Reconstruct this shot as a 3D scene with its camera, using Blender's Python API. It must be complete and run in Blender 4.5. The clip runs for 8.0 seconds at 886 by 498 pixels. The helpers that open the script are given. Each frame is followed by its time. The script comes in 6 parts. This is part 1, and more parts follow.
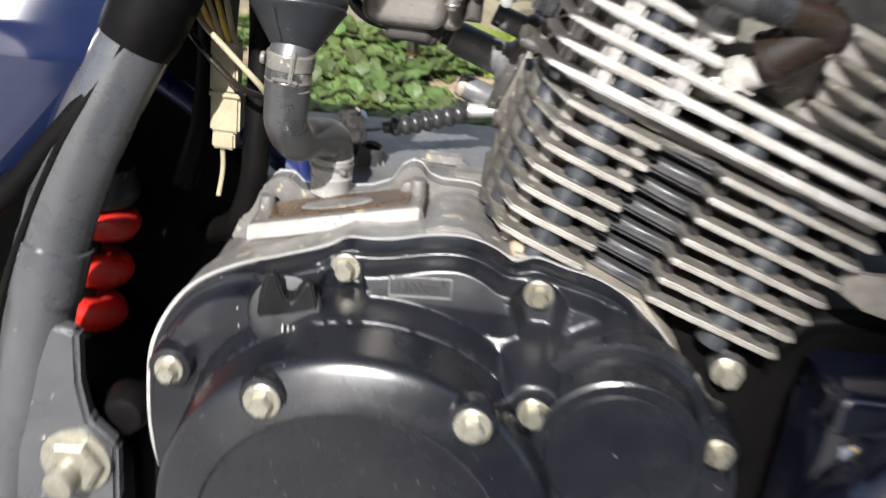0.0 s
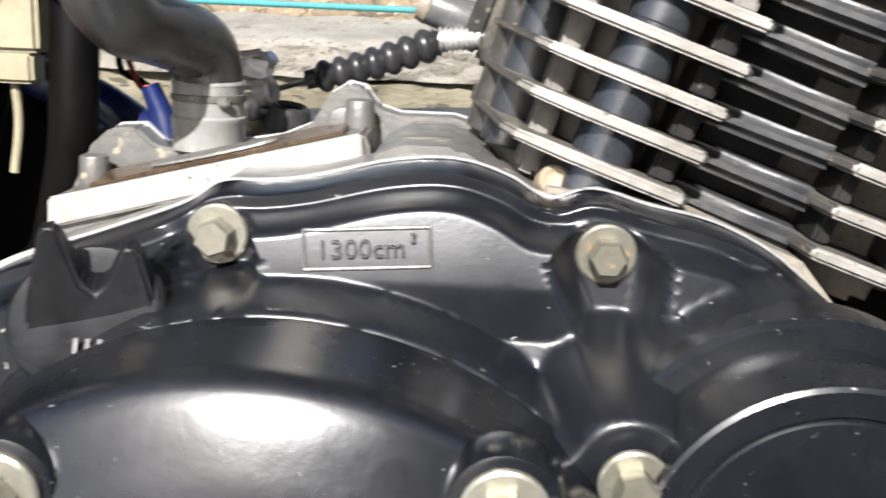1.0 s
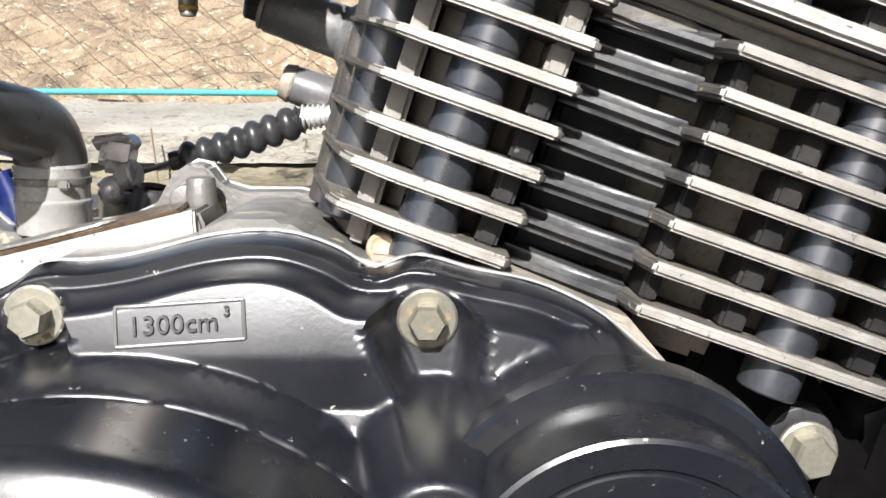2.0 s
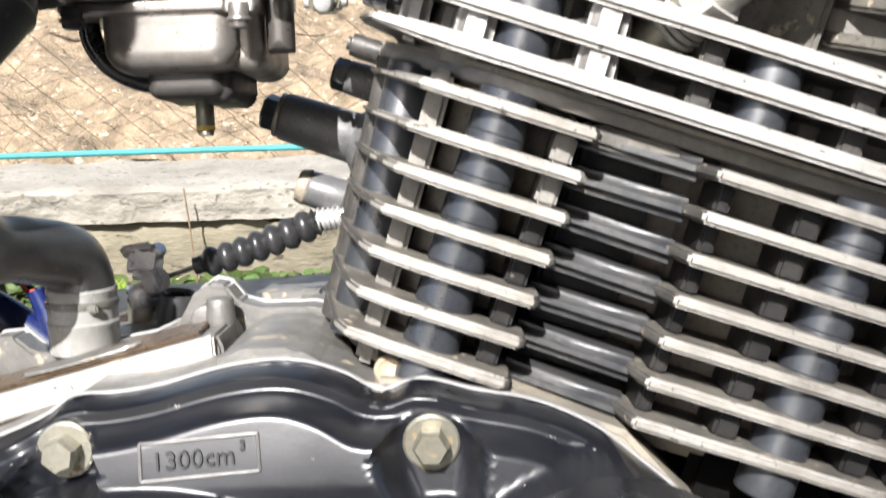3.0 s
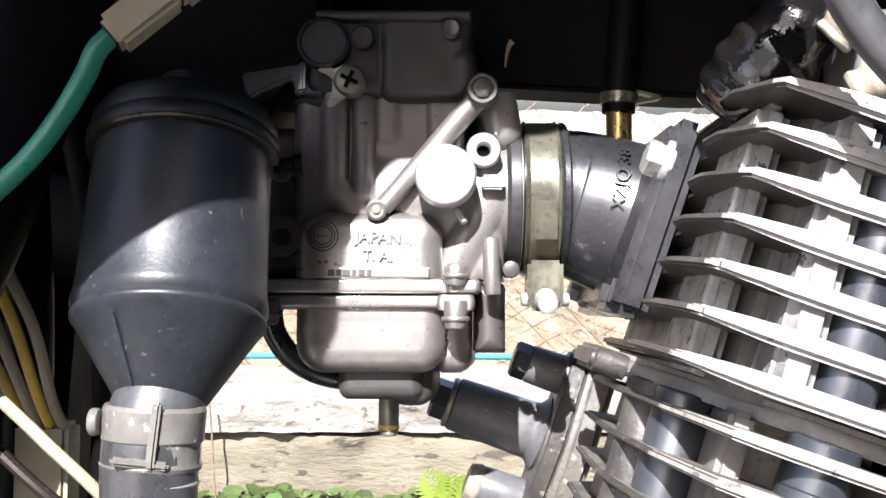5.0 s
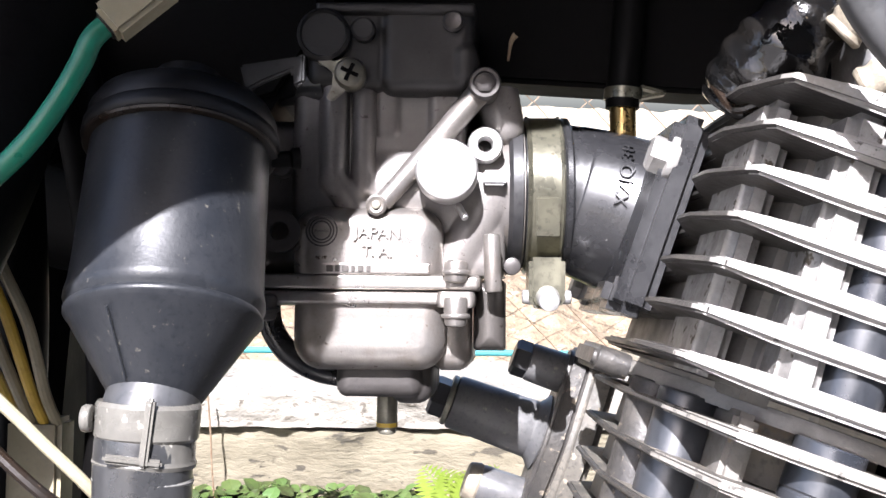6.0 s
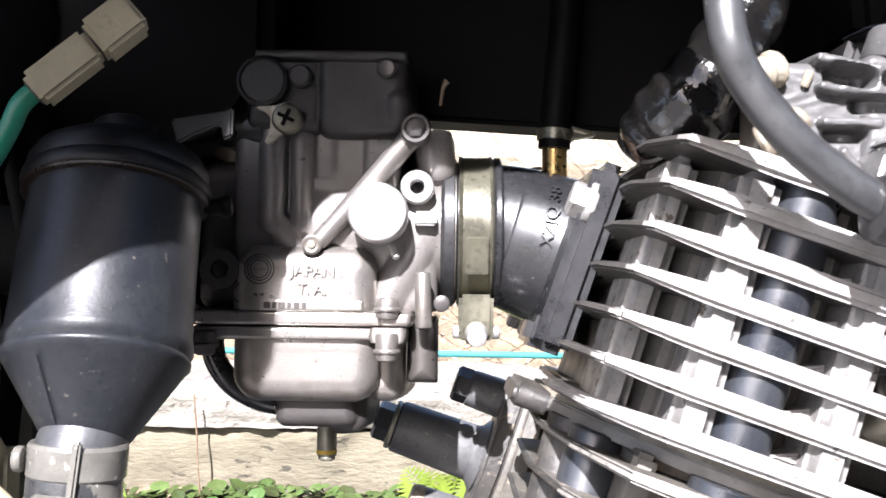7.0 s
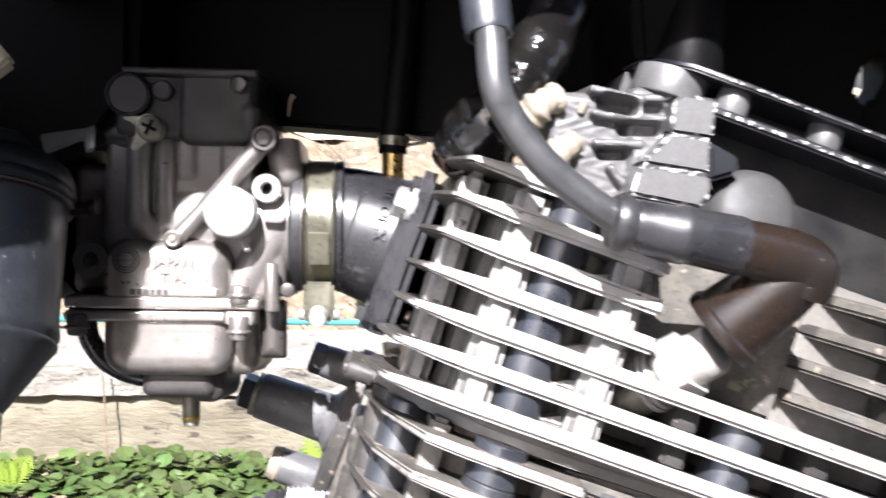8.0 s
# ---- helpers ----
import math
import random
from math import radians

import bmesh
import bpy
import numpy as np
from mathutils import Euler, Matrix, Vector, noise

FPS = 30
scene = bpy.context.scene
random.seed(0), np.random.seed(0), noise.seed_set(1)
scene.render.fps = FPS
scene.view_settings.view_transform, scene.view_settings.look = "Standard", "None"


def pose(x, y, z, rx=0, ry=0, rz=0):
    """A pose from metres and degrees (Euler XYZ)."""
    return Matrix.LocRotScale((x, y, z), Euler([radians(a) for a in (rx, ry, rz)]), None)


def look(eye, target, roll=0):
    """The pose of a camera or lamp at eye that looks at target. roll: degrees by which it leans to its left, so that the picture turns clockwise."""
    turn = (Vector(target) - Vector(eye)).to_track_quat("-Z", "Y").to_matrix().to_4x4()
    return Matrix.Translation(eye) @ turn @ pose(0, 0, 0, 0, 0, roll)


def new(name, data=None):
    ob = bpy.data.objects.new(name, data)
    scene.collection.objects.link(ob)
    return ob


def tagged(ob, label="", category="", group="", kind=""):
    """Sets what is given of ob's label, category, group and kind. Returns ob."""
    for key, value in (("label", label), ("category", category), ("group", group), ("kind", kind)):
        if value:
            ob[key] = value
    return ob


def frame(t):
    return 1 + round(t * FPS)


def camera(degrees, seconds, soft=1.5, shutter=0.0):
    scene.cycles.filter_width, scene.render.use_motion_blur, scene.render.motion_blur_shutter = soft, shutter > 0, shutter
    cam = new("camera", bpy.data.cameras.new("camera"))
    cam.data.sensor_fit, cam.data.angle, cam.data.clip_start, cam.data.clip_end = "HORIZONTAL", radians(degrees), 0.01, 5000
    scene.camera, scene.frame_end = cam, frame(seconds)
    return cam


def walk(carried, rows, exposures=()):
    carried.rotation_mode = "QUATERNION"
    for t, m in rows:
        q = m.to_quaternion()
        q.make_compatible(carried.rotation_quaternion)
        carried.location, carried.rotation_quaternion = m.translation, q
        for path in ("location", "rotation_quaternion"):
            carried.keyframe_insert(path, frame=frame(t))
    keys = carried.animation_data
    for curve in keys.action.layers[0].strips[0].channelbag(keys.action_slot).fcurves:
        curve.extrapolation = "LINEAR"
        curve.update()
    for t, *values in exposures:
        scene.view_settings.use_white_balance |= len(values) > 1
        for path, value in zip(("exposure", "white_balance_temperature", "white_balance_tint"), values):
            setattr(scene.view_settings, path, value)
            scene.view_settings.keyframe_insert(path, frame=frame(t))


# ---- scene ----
LEAN = pose(0, 0, 0, -10)  # the motorcycle leans away on its side stand
cam = camera(47.0, 8.0, 1.5, 0.4)
PATH = [
    (0, (0.053, 0.06, 0.746), (0.001, 1.89, -0.06), 6.9),
    (0.5, (0.047, 0.21, 0.645), (-0.139, 2.12, 0.084), 3.0),
    (1, (0.055, 0.233, 0.615), (0.008, 2.175, 0.137), 2.4),
    (1.5, (0.071, 0.235, 0.61), (0.114, 2.2, 0.241), 1.7),
    (3, (0.091, 0.222, 0.636), (0.057, 2.205, 0.375), -1.8),
    (3.5, (0.063, 0.223, 0.653), (0.03, 2.219, 0.53), -1.9),
    (4, (0.046, 0.232, 0.666), (-0.013, 2.23, 0.694), -1.0),
    (4.5, (0.028, 0.248, 0.667), (0.014, 2.245, 0.778), -0.3),
    (6, (0.028, 0.26, 0.668), (0.031, 2.258, 0.768), 0.6),
    (6.5, (0.037, 0.255, 0.673), (0.028, 2.252, 0.771), 0.8),
    (7, (0.045, 0.248, 0.679), (0.05, 2.246, 0.767), 0.8),
    (7.5, (0.057, 0.234, 0.685), (0.078, 2.233, 0.754), 1.0),
    (8, (0.068, 0.205, 0.686), (0.223, 2.199, 0.709), 0.9),
]
walk(cam, [(t, LEAN @ look(eye, target, roll)) for t, eye, target, roll in PATH],
     [(0.0, 1.48, 6500, 10), (1.0, 1.46, 6500, 10), (3.0, 1.68, 6500, 10), (3.6, 1.58, 6450, 11), (4.6, 1.95, 6300, 14), (6.0, 2.20, 6150, 17), (8.0, 2.14, 6200, 16)])

# ---- light ----
SUN_TO = (LEAN.to_3x3() @ Vector((-0.125, -0.78, 0.585))).normalized()
world = bpy.data.worlds.new("sky")
world.use_nodes = True
scene.world = world
wt = world.node_tree
sky = wt.nodes.new("ShaderNodeTexSky")
sky.sky_type = "NISHITA"
sky.sun_disc = False
sky.sun_elevation = math.asin(SUN_TO.z)
sky.sun_rotation = math.atan2(SUN_TO.x, SUN_TO.y)
sky.dust_density = 3.5
back = wt.nodes["Background"]
back.inputs["Strength"].default_value = 0.085
wt.links.new(sky.outputs["Color"], back.inputs["Color"])
sun = new("sun", bpy.data.lights.new("sun", "SUN"))
sun.data.energy = 5.0
sun.data.angle = radians(0.6)
sun.data.color = (1.0, 0.985, 0.975)
sun.matrix_world = look((0, 0, 0), -SUN_TO)


# ---- materials ----
def material(name, c1, c2, rough=0.5, metal=0.0, coarse=40.0, fine=500.0, bump=0.15, coat=0.0,
             specks=None, amount=0.62, speck_scale=260.0, spread=0.12, spec=0.5, detail=6.0, contrast=(0.35, 0.68), islands=0.0, stretch=None, deep=0.0006):
    """Two colours mixed by coarse clouds and fine grain, with optional light specks of dust or chips."""
    m = bpy.data.materials.new(name)
    m.use_nodes = True
    nt = m.node_tree
    node, link = nt.nodes.new, nt.links.new
    bsdf = nt.nodes["Principled BSDF"]
    co = node("ShaderNodeTexCoord").outputs["Object"]
    if stretch:
        lay = node("ShaderNodeMapping")
        lay.inputs["Scale"].default_value = stretch
        link(co, lay.inputs["Vector"])
        co = lay.outputs["Vector"]

    def cloud(scale, d):
        n = node("ShaderNodeTexNoise")
        n.inputs["Scale"].default_value = scale
        n.inputs["Detail"].default_value = d
        n.inputs["Roughness"].default_value = 0.6
        link(co, n.inputs["Vector"])
        return n.outputs["Fac"]

    def ramp(value, lo, hi):
        r = node("ShaderNodeMapRange")
        r.inputs["From Min"].default_value = lo
        r.inputs["From Max"].default_value = hi
        link(value, r.inputs["Value"])
        return r.outputs["Result"]

    def mixed(fac, a, b):
        n = node("ShaderNodeMix")
        n.data_type = "RGBA"
        link(fac, n.inputs["Factor"])
        for sock, v in ((n.inputs["A"], a), (n.inputs["B"], b)):
            if isinstance(v, tuple):
                sock.default_value = (*v, 1)
            else:
                link(v, sock)
        return n.outputs["Result"]

    big, small = cloud(coarse, detail), cloud(fine, 3.0)
    col = mixed(ramp(big, *contrast), c1, c2)
    if islands:
        geo = node("ShaderNodeNewGeometry")
        hue = node("ShaderNodeHueSaturation")
        link(ramp(geo.outputs["Random Per Island"], -0.6 / islands, 1.0 + 0.2 / islands), hue.inputs["Value"])
        spin = node("ShaderNodeMapRange")
        spin.inputs["To Min"].default_value, spin.inputs["To Max"].default_value = 0.465, 0.515
        link(geo.outputs["Random Per Island"], spin.inputs["Value"])
        link(spin.outputs["Result"], hue.inputs["Hue"])
        link(col, hue.inputs["Color"])
        col = hue.outputs["Color"]
    dark = tuple(v * 0.72 for v in c1)
    col = mixed(ramp(small, 0.52, 0.75), col, dark)
    rsum = node("ShaderNodeMapRange")
    rsum.inputs["To Min"].default_value = max(0.03, rough - spread)
    rsum.inputs["To Max"].default_value = min(1.0, rough + spread)
    rsum.inputs["From Min"].default_value, rsum.inputs["From Max"].default_value = 0.3, 0.7
    link(big, rsum.inputs["Value"])
    rv = rsum.outputs["Result"]
    if specks:
        f = ramp(cloud(speck_scale, 4.0), amount, amount + 0.05)
        col = mixed(f, col, specks)
        rm = node("ShaderNodeMath")
        rm.operation = "MULTIPLY_ADD"
        link(f, rm.inputs[0])
        rm.inputs[1].default_value = 0.3
        link(rv, rm.inputs[2])
        rv = rm.outputs[0]
    link(col, bsdf.inputs["Base Color"])
    link(rv, bsdf.inputs["Roughness"])
    bsdf.inputs["Metallic"].default_value = metal
    bsdf.inputs["Coat Weight"].default_value = coat
    bsdf.inputs["Coat Roughness"].default_value = 0.12
    bsdf.inputs["Specular IOR Level"].default_value = spec
    if bump:
        b = node("ShaderNodeBump")
        b.inputs["Strength"].default_value = bump
        b.inputs["Distance"].default_value = deep
        link(small, b.inputs["Height"])
        link(b.outputs["Normal"], bsdf.inputs["Normal"])
    return m


CASE_BLACK = material("black_engine_paint", (0.004, 0.0045, 0.0065), (0.008, 0.0085, 0.011), 0.33, coarse=30, fine=900, bump=0.04, specks=(0.24, 0.225, 0.20), amount=0.69, speck_scale=300, spread=0.08, spec=0.55)
DISC_BLACK = material("satin_black_paint", (0.0045, 0.005, 0.007), (0.008, 0.0085, 0.010), 0.27, coarse=30, fine=420, bump=0.05, specks=(0.22, 0.21, 0.195), amount=0.695, speck_scale=620, spread=0.08, spec=0.6)
CASE_GREY = material("worn_grey_casting", (0.18, 0.174, 0.163), (0.100, 0.095, 0.087), 0.44, 0.4, coarse=60, fine=600, bump=0.4, specks=(0.34, 0.29, 0.21), amount=0.61, speck_scale=180)
BARE = material("bare_machined_aluminium", (0.62, 0.61, 0.595), (0.46, 0.45, 0.44), 0.40, 0.7, coarse=120, fine=900, bump=0.12, specks=(0.30, 0.29, 0.27), amount=0.68, speck_scale=500)
FIN_EDGE = material("worn_fin_edge_aluminium", (0.42, 0.407, 0.385), (0.235, 0.22, 0.196), 0.46, 0.30, coarse=62, fine=800, bump=0.35, specks=(0.10, 0.095, 0.085), amount=0.645, speck_scale=330)
FIN_HEAD = material("sooty_black_fin_paint", (0.048, 0.045, 0.042), (0.080, 0.073, 0.065), 0.45, 0.2, coarse=110, fine=700, bump=0.3, specks=(0.16, 0.135, 0.10), amount=0.66, speck_scale=300)
FIN_FACE = material("dusty_dark_fin_paint", (0.040, 0.038, 0.036), (0.072, 0.066, 0.058), 0.46, 0.25, coarse=110, fine=700, bump=0.3, specks=(0.22, 0.185, 0.14), amount=0.63, speck_scale=300)
CORE = material("dusty_cylinder_core", (0.16, 0.148, 0.128), (0.27, 0.235, 0.18), 0.62, 0.2, coarse=50, fine=500, bump=0.2, specks=(0.28, 0.23, 0.165), amount=0.63, speck_scale=140)
RUBBER = material("black_rubber", (0.018, 0.018, 0.019), (0.030, 0.029, 0.029), 0.38, coarse=60, fine=700, bump=0.08, specks=(0.16, 0.15, 0.13), amount=0.69, speck_scale=420)
GLOSS_RUBBER = material("shiny_black_rubber", (0.014, 0.014, 0.015), (0.024, 0.024, 0.025), 0.27, coarse=60, fine=700, bump=0.05, specks=(0.13, 0.125, 0.115), amount=0.69, speck_scale=480, spec=0.6)
DAMPER = material("glossy_black_damper_rubber", (0.017, 0.019, 0.023), (0.030, 0.032, 0.036), 0.33, coarse=60, fine=600, bump=0.06, spec=1.0)
PIPE = material("grey_black_pipe_rubber", (0.027, 0.0275, 0.028), (0.044, 0.0445, 0.045), 0.34, coarse=50, fine=700, bump=0.05, specks=(0.10, 0.095, 0.085), amount=0.68, speck_scale=420, spec=0.9)
PLASTIC = material("dusty_black_plastic", (0.010, 0.0115, 0.014), (0.019, 0.020, 0.022), 0.40, coarse=70, fine=900, bump=0.08, specks=(0.058, 0.054, 0.046), amount=0.645, speck_scale=620, spec=0.36)
CARB = material("aged_carburettor_alloy", (0.40, 0.375, 0.35), (0.23, 0.205, 0.18), 0.37, 0.8, coarse=90, fine=1400, bump=0.08, specks=(0.09, 0.07, 0.055), amount=0.65, speck_scale=380)
CARB_DARK = material("dark_carburettor_casting", (0.085, 0.078, 0.074), (0.05, 0.045, 0.042), 0.42, 0.5, coarse=60, fine=1400, bump=0.06)
ZINC = material("yellowed_zinc_plate", (0.34, 0.325, 0.27), (0.23, 0.215, 0.17), 0.36, 0.65, coarse=240, fine=900, bump=0.1, specks=(0.17, 0.12, 0.07), amount=0.66)
DULL_ZINC = material("tarnished_bolt_steel", (0.27, 0.26, 0.21), (0.17, 0.155, 0.12), 0.40, 0.7, coarse=200, fine=900, bump=0.15, specks=(0.30, 0.2, 0.1), amount=0.66)
OLIVE = material("olive_passivated_steel", (0.13, 0.125, 0.095), (0.19, 0.18, 0.13), 0.34, 0.7, coarse=90, fine=600, bump=0.08, specks=(0.07, 0.06, 0.04), amount=0.64)
CHROME = material("scuffed_chrome", (0.66, 0.66, 0.66), (0.52, 0.51, 0.5), 0.14, 1.0, coarse=120, fine=800, bump=0.05, specks=(0.18, 0.12, 0.08), amount=0.68)
BRASS = material("brass", (0.45, 0.31, 0.12), (0.35, 0.23, 0.09), 0.3, 0.9, coarse=200, fine=900, bump=0.05)
TUBE_BLACK = material("painted_frame_tube", (0.036, 0.038, 0.042), (0.052, 0.053, 0.056), 0.30, coarse=35, fine=800, bump=0.05, specks=(0.36, 0.34, 0.32), amount=0.69, speck_scale=190, spec=1.0)
PANEL_BLUE = material("dark_blue_gloss_paint", (0.006, 0.010, 0.032), (0.008, 0.013, 0.036), 0.09, coarse=30, fine=900, bump=0.015, coat=0.8, spread=0.03)
# Matt black parts; near zero, so deep shade sits in the colour too.
VOID_BLACK = material("matt_black_deep_shade", (0.0022, 0.0021, 0.0021), (0.004, 0.0036, 0.0035), 0.55, coarse=30, fine=400, bump=0.15, spec=0.07)
RED = material("red_spring_paint", (0.50, 0.018, 0.012), (0.38, 0.014, 0.010), 0.32, coarse=60, fine=700, bump=0.05, specks=(0.25, 0.12, 0.1), amount=0.70)
CREAM = material("yellowed_nylon", (0.29, 0.26, 0.175), (0.22, 0.19, 0.12), 0.42, coarse=90, fine=600, bump=0.08, specks=(0.16, 0.125, 0.08), amount=0.68)
CLIP = material("translucent_grey_nylon", (0.125, 0.12, 0.105), (0.08, 0.076, 0.066), 0.28, coarse=160, fine=600, bump=0.1, specks=(0.28, 0.265, 0.23), amount=0.63, speck_scale=420)
WHITE_CLOTH = material("dirty_white_tape", (0.28, 0.245, 0.19), (0.15, 0.125, 0.09), 0.55, coarse=260, fine=700, bump=0.5)
BLUE_SLEEVE = material("blue_plastic_sleeve", (0.005, 0.011, 0.075), (0.008, 0.015, 0.06), 0.35, coarse=80, fine=500, bump=0.1)
GREEN_WIRE = material("green_wire", (0.004, 0.150, 0.085), (0.005, 0.115, 0.068), 0.38, coarse=90, fine=500, bump=0.05)
YELLOW_WIRE = material("yellow_wire", (0.62, 0.42, 0.05), (0.5, 0.33, 0.05), 0.45, coarse=90, fine=500, bump=0.05)
RED_WIRE = material("red_wire", (0.42, 0.06, 0.03), (0.32, 0.05, 0.03), 0.45, coarse=90, fine=500, bump=0.05)
BROWN_RUBBER = material("browned_rubber", (0.016, 0.010, 0.0065), (0.009, 0.007, 0.0055), 0.30, coarse=90, fine=700, bump=0.08, specks=(0.08, 0.055, 0.035), amount=0.68)
EMBLEM = material("brown_worn_emblem", (0.040, 0.022, 0.011), (0.085, 0.055, 0.030), 0.30, 0.2, coarse=160, fine=900, bump=0.2)
RUST = material("rusty_wire", (0.14, 0.09, 0.055), (0.20, 0.15, 0.10), 0.7, 0.3, coarse=90, fine=600, bump=0.3)
TEAL = material("teal_coated_rail", (0.03, 0.20, 0.205), (0.024, 0.15, 0.16), 0.5, coarse=40, fine=300, bump=0.1, specks=(0.12, 0.12, 0.11), amount=0.66)
CONCRETE = material("weathered_concrete", (0.22, 0.205, 0.175), (0.14, 0.127, 0.105), 0.9, coarse=15, fine=160, bump=1.0, specks=(0.085, 0.075, 0.06), amount=0.61, speck_scale=80, stretch=(0.7, 1.0, 1.1), deep=0.003)
CONCRETE_LOW = material("stained_concrete", (0.17, 0.15, 0.105), (0.095, 0.082, 0.055), 0.92, coarse=14, fine=150, bump=1.0, specks=(0.055, 0.048, 0.035), amount=0.61, speck_scale=60, stretch=(0.45, 1.0, 1.2), deep=0.0025)
SLAB = material("grey_kerb_concrete", (0.15, 0.147, 0.143), (0.10, 0.097, 0.094), 0.85, coarse=14, fine=160, bump=1.0, specks=(0.06, 0.055, 0.05), amount=0.62, speck_scale=70, deep=0.004)
DIRT = material("sandy_soil", (0.22, 0.165, 0.105), (0.085, 0.064, 0.041), 0.95, coarse=22, fine=70, bump=1.0, specks=(0.34, 0.28, 0.20), amount=0.60, speck_scale=75, deep=0.010)
PAVING = material("grey_paving", (0.22, 0.21, 0.195), (0.16, 0.15, 0.14), 0.88, coarse=5, fine=130, bump=0.7)
LEAF = material("weed_leaf", (0.052, 0.092, 0.021), (0.105, 0.148, 0.038), 0.5, coarse=9, fine=200, bump=0.2, islands=1.4)
FERN = material("fern_leaf", (0.19, 0.26, 0.035), (0.14, 0.21, 0.03), 0.5, coarse=12, fine=200, bump=0.2)
WALL_BROWN = material("dark_brown_render", (0.075, 0.062, 0.05), (0.05, 0.042, 0.035), 0.9, coarse=2, fine=30, bump=0.5)
RIB = material("rough_cast_aluminium", (0.38, 0.366, 0.346), (0.21, 0.20, 0.185), 0.48, 0.4, coarse=140, fine=600, bump=0.4, specks=(0.10, 0.085, 0.065), amount=0.62, speck_scale=260)
# Dusty black, lifted to grey to stand in for sun on the tensioner.
DUSTY = material("dusty_sun_lifted_casting", (0.085, 0.085, 0.087), (0.125, 0.122, 0.117), 0.42, 0.15, coarse=90, fine=800, bump=0.10, specks=(0.24, 0.22, 0.19), amount=0.64, speck_scale=300)
CHIPPED = material("chipped_black_edge", (0.030, 0.030, 0.031), (0.08, 0.078, 0.076), 0.33, 0.3, coarse=160, fine=700, bump=0.25, specks=(0.46, 0.45, 0.43), amount=0.52, speck_scale=520)
TOWER = material("dark_grey_casting", (0.14, 0.138, 0.135), (0.085, 0.083, 0.081), 0.40, 0.35, coarse=120, fine=900, bump=0.14, specks=(0.30, 0.29, 0.27), amount=0.68, speck_scale=420)
WRAP = material("crinkled_black_tape", (0.004, 0.004, 0.004), (0.008, 0.007, 0.006), 0.10, coarse=120, fine=200, bump=0.8, specks=(0.12, 0.09, 0.05), amount=0.70, speck_scale=260, spec=0.6)
CARB_MID = material("dulled_carburettor_alloy", (0.21, 0.195, 0.182), (0.13, 0.118, 0.108), 0.40, 0.30, coarse=50, fine=1400, bump=0.08, specks=(0.07, 0.058, 0.047), amount=0.66, speck_scale=420)
# Darker copy of the alloy: the shade under the tank sits in its tone.
CAP_ALLOY = material("shade_toned_cap_alloy", (0.034, 0.032, 0.031), (0.021, 0.019, 0.018), 0.48, 0.3, coarse=50, fine=1400, bump=0.08, specks=(0.02, 0.018, 0.016), amount=0.66, speck_scale=420)
# Stained alloy, darkened further to hold the shade on the housing.
STAINED_SHADED = material("stained_shaded_alloy", (0.125, 0.115, 0.106), (0.078, 0.070, 0.063), 0.38, 0.6, coarse=50, fine=1400, bump=0.08, specks=(0.04, 0.033, 0.027), amount=0.66, speck_scale=420)
COLUMN = material("dusty_grey_column", (0.23, 0.215, 0.192), (0.14, 0.13, 0.116), 0.5, 0.3, coarse=110, fine=700, bump=0.2, specks=(0.30, 0.25, 0.18), amount=0.66, speck_scale=240)
# Dark tone that holds the shade between the fins and in the notch.
DARK_RIB = material("dark_shade_casting", (0.013, 0.0128, 0.013), (0.024, 0.022, 0.020), 0.38, 0.2, coarse=70, fine=800, bump=0.08, specks=(0.07, 0.058, 0.042), amount=0.69, speck_scale=200)
CAP_BLACK = material("black_cap_plastic", (0.005, 0.005, 0.0055), (0.009, 0.009, 0.010), 0.48, coarse=80, fine=700, bump=0.08, specks=(0.07, 0.065, 0.06), amount=0.70, speck_scale=420, spec=0.3)
STICKER_YELLOW = material("yellow_vinyl", (0.55, 0.33, 0.08), (0.45, 0.26, 0.06), 0.25, coarse=60, fine=500, bump=0.02, coat=0.5)
STICKER_GREY = material("grey_vinyl", (0.20, 0.21, 0.24), (0.15, 0.16, 0.19), 0.25, coarse=60, fine=500, bump=0.02, coat=0.5)
GUARD = material("near_black_gloss_paint", (0.003, 0.0036, 0.008), (0.004, 0.005, 0.010), 0.10, coarse=30, fine=900, bump=0.015, coat=0.6, spread=0.03)
SAND = material("pale_dry_sand", (0.40, 0.34, 0.245), (0.27, 0.225, 0.155), 0.95, coarse=9, fine=60, bump=1.0, specks=(0.16, 0.15, 0.07), amount=0.64, speck_scale=40, deep=0.010)
# Chrome lightened in its colour to stand in for the light it mirrors.
CHROME_LIT = material("chrome_lit_tone", (0.60, 0.59, 0.58), (0.40, 0.39, 0.38), 0.30, 0.35, coarse=160, fine=800, bump=0.06, specks=(0.14, 0.09, 0.06), amount=0.64, speck_scale=420)
CUFF = material("milky_grey_plastic", (0.26, 0.255, 0.24), (0.19, 0.185, 0.17), 0.30, coarse=120, fine=700, bump=0.03, specks=(0.36, 0.35, 0.32), amount=0.68, speck_scale=420, spec=0.6)
# Barrel fin edges: dust film, with the barrel's shade put into the tone.
FIN_DULL = material("dusty_shade_dulled_edge", (0.31, 0.295, 0.268), (0.16, 0.146, 0.125), 0.50, 0.25, coarse=55, fine=800, bump=0.35, specks=(0.09, 0.085, 0.075), amount=0.63, speck_scale=330)
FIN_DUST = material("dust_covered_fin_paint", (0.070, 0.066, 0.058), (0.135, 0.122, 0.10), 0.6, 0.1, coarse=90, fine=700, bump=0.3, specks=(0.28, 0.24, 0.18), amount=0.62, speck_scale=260)
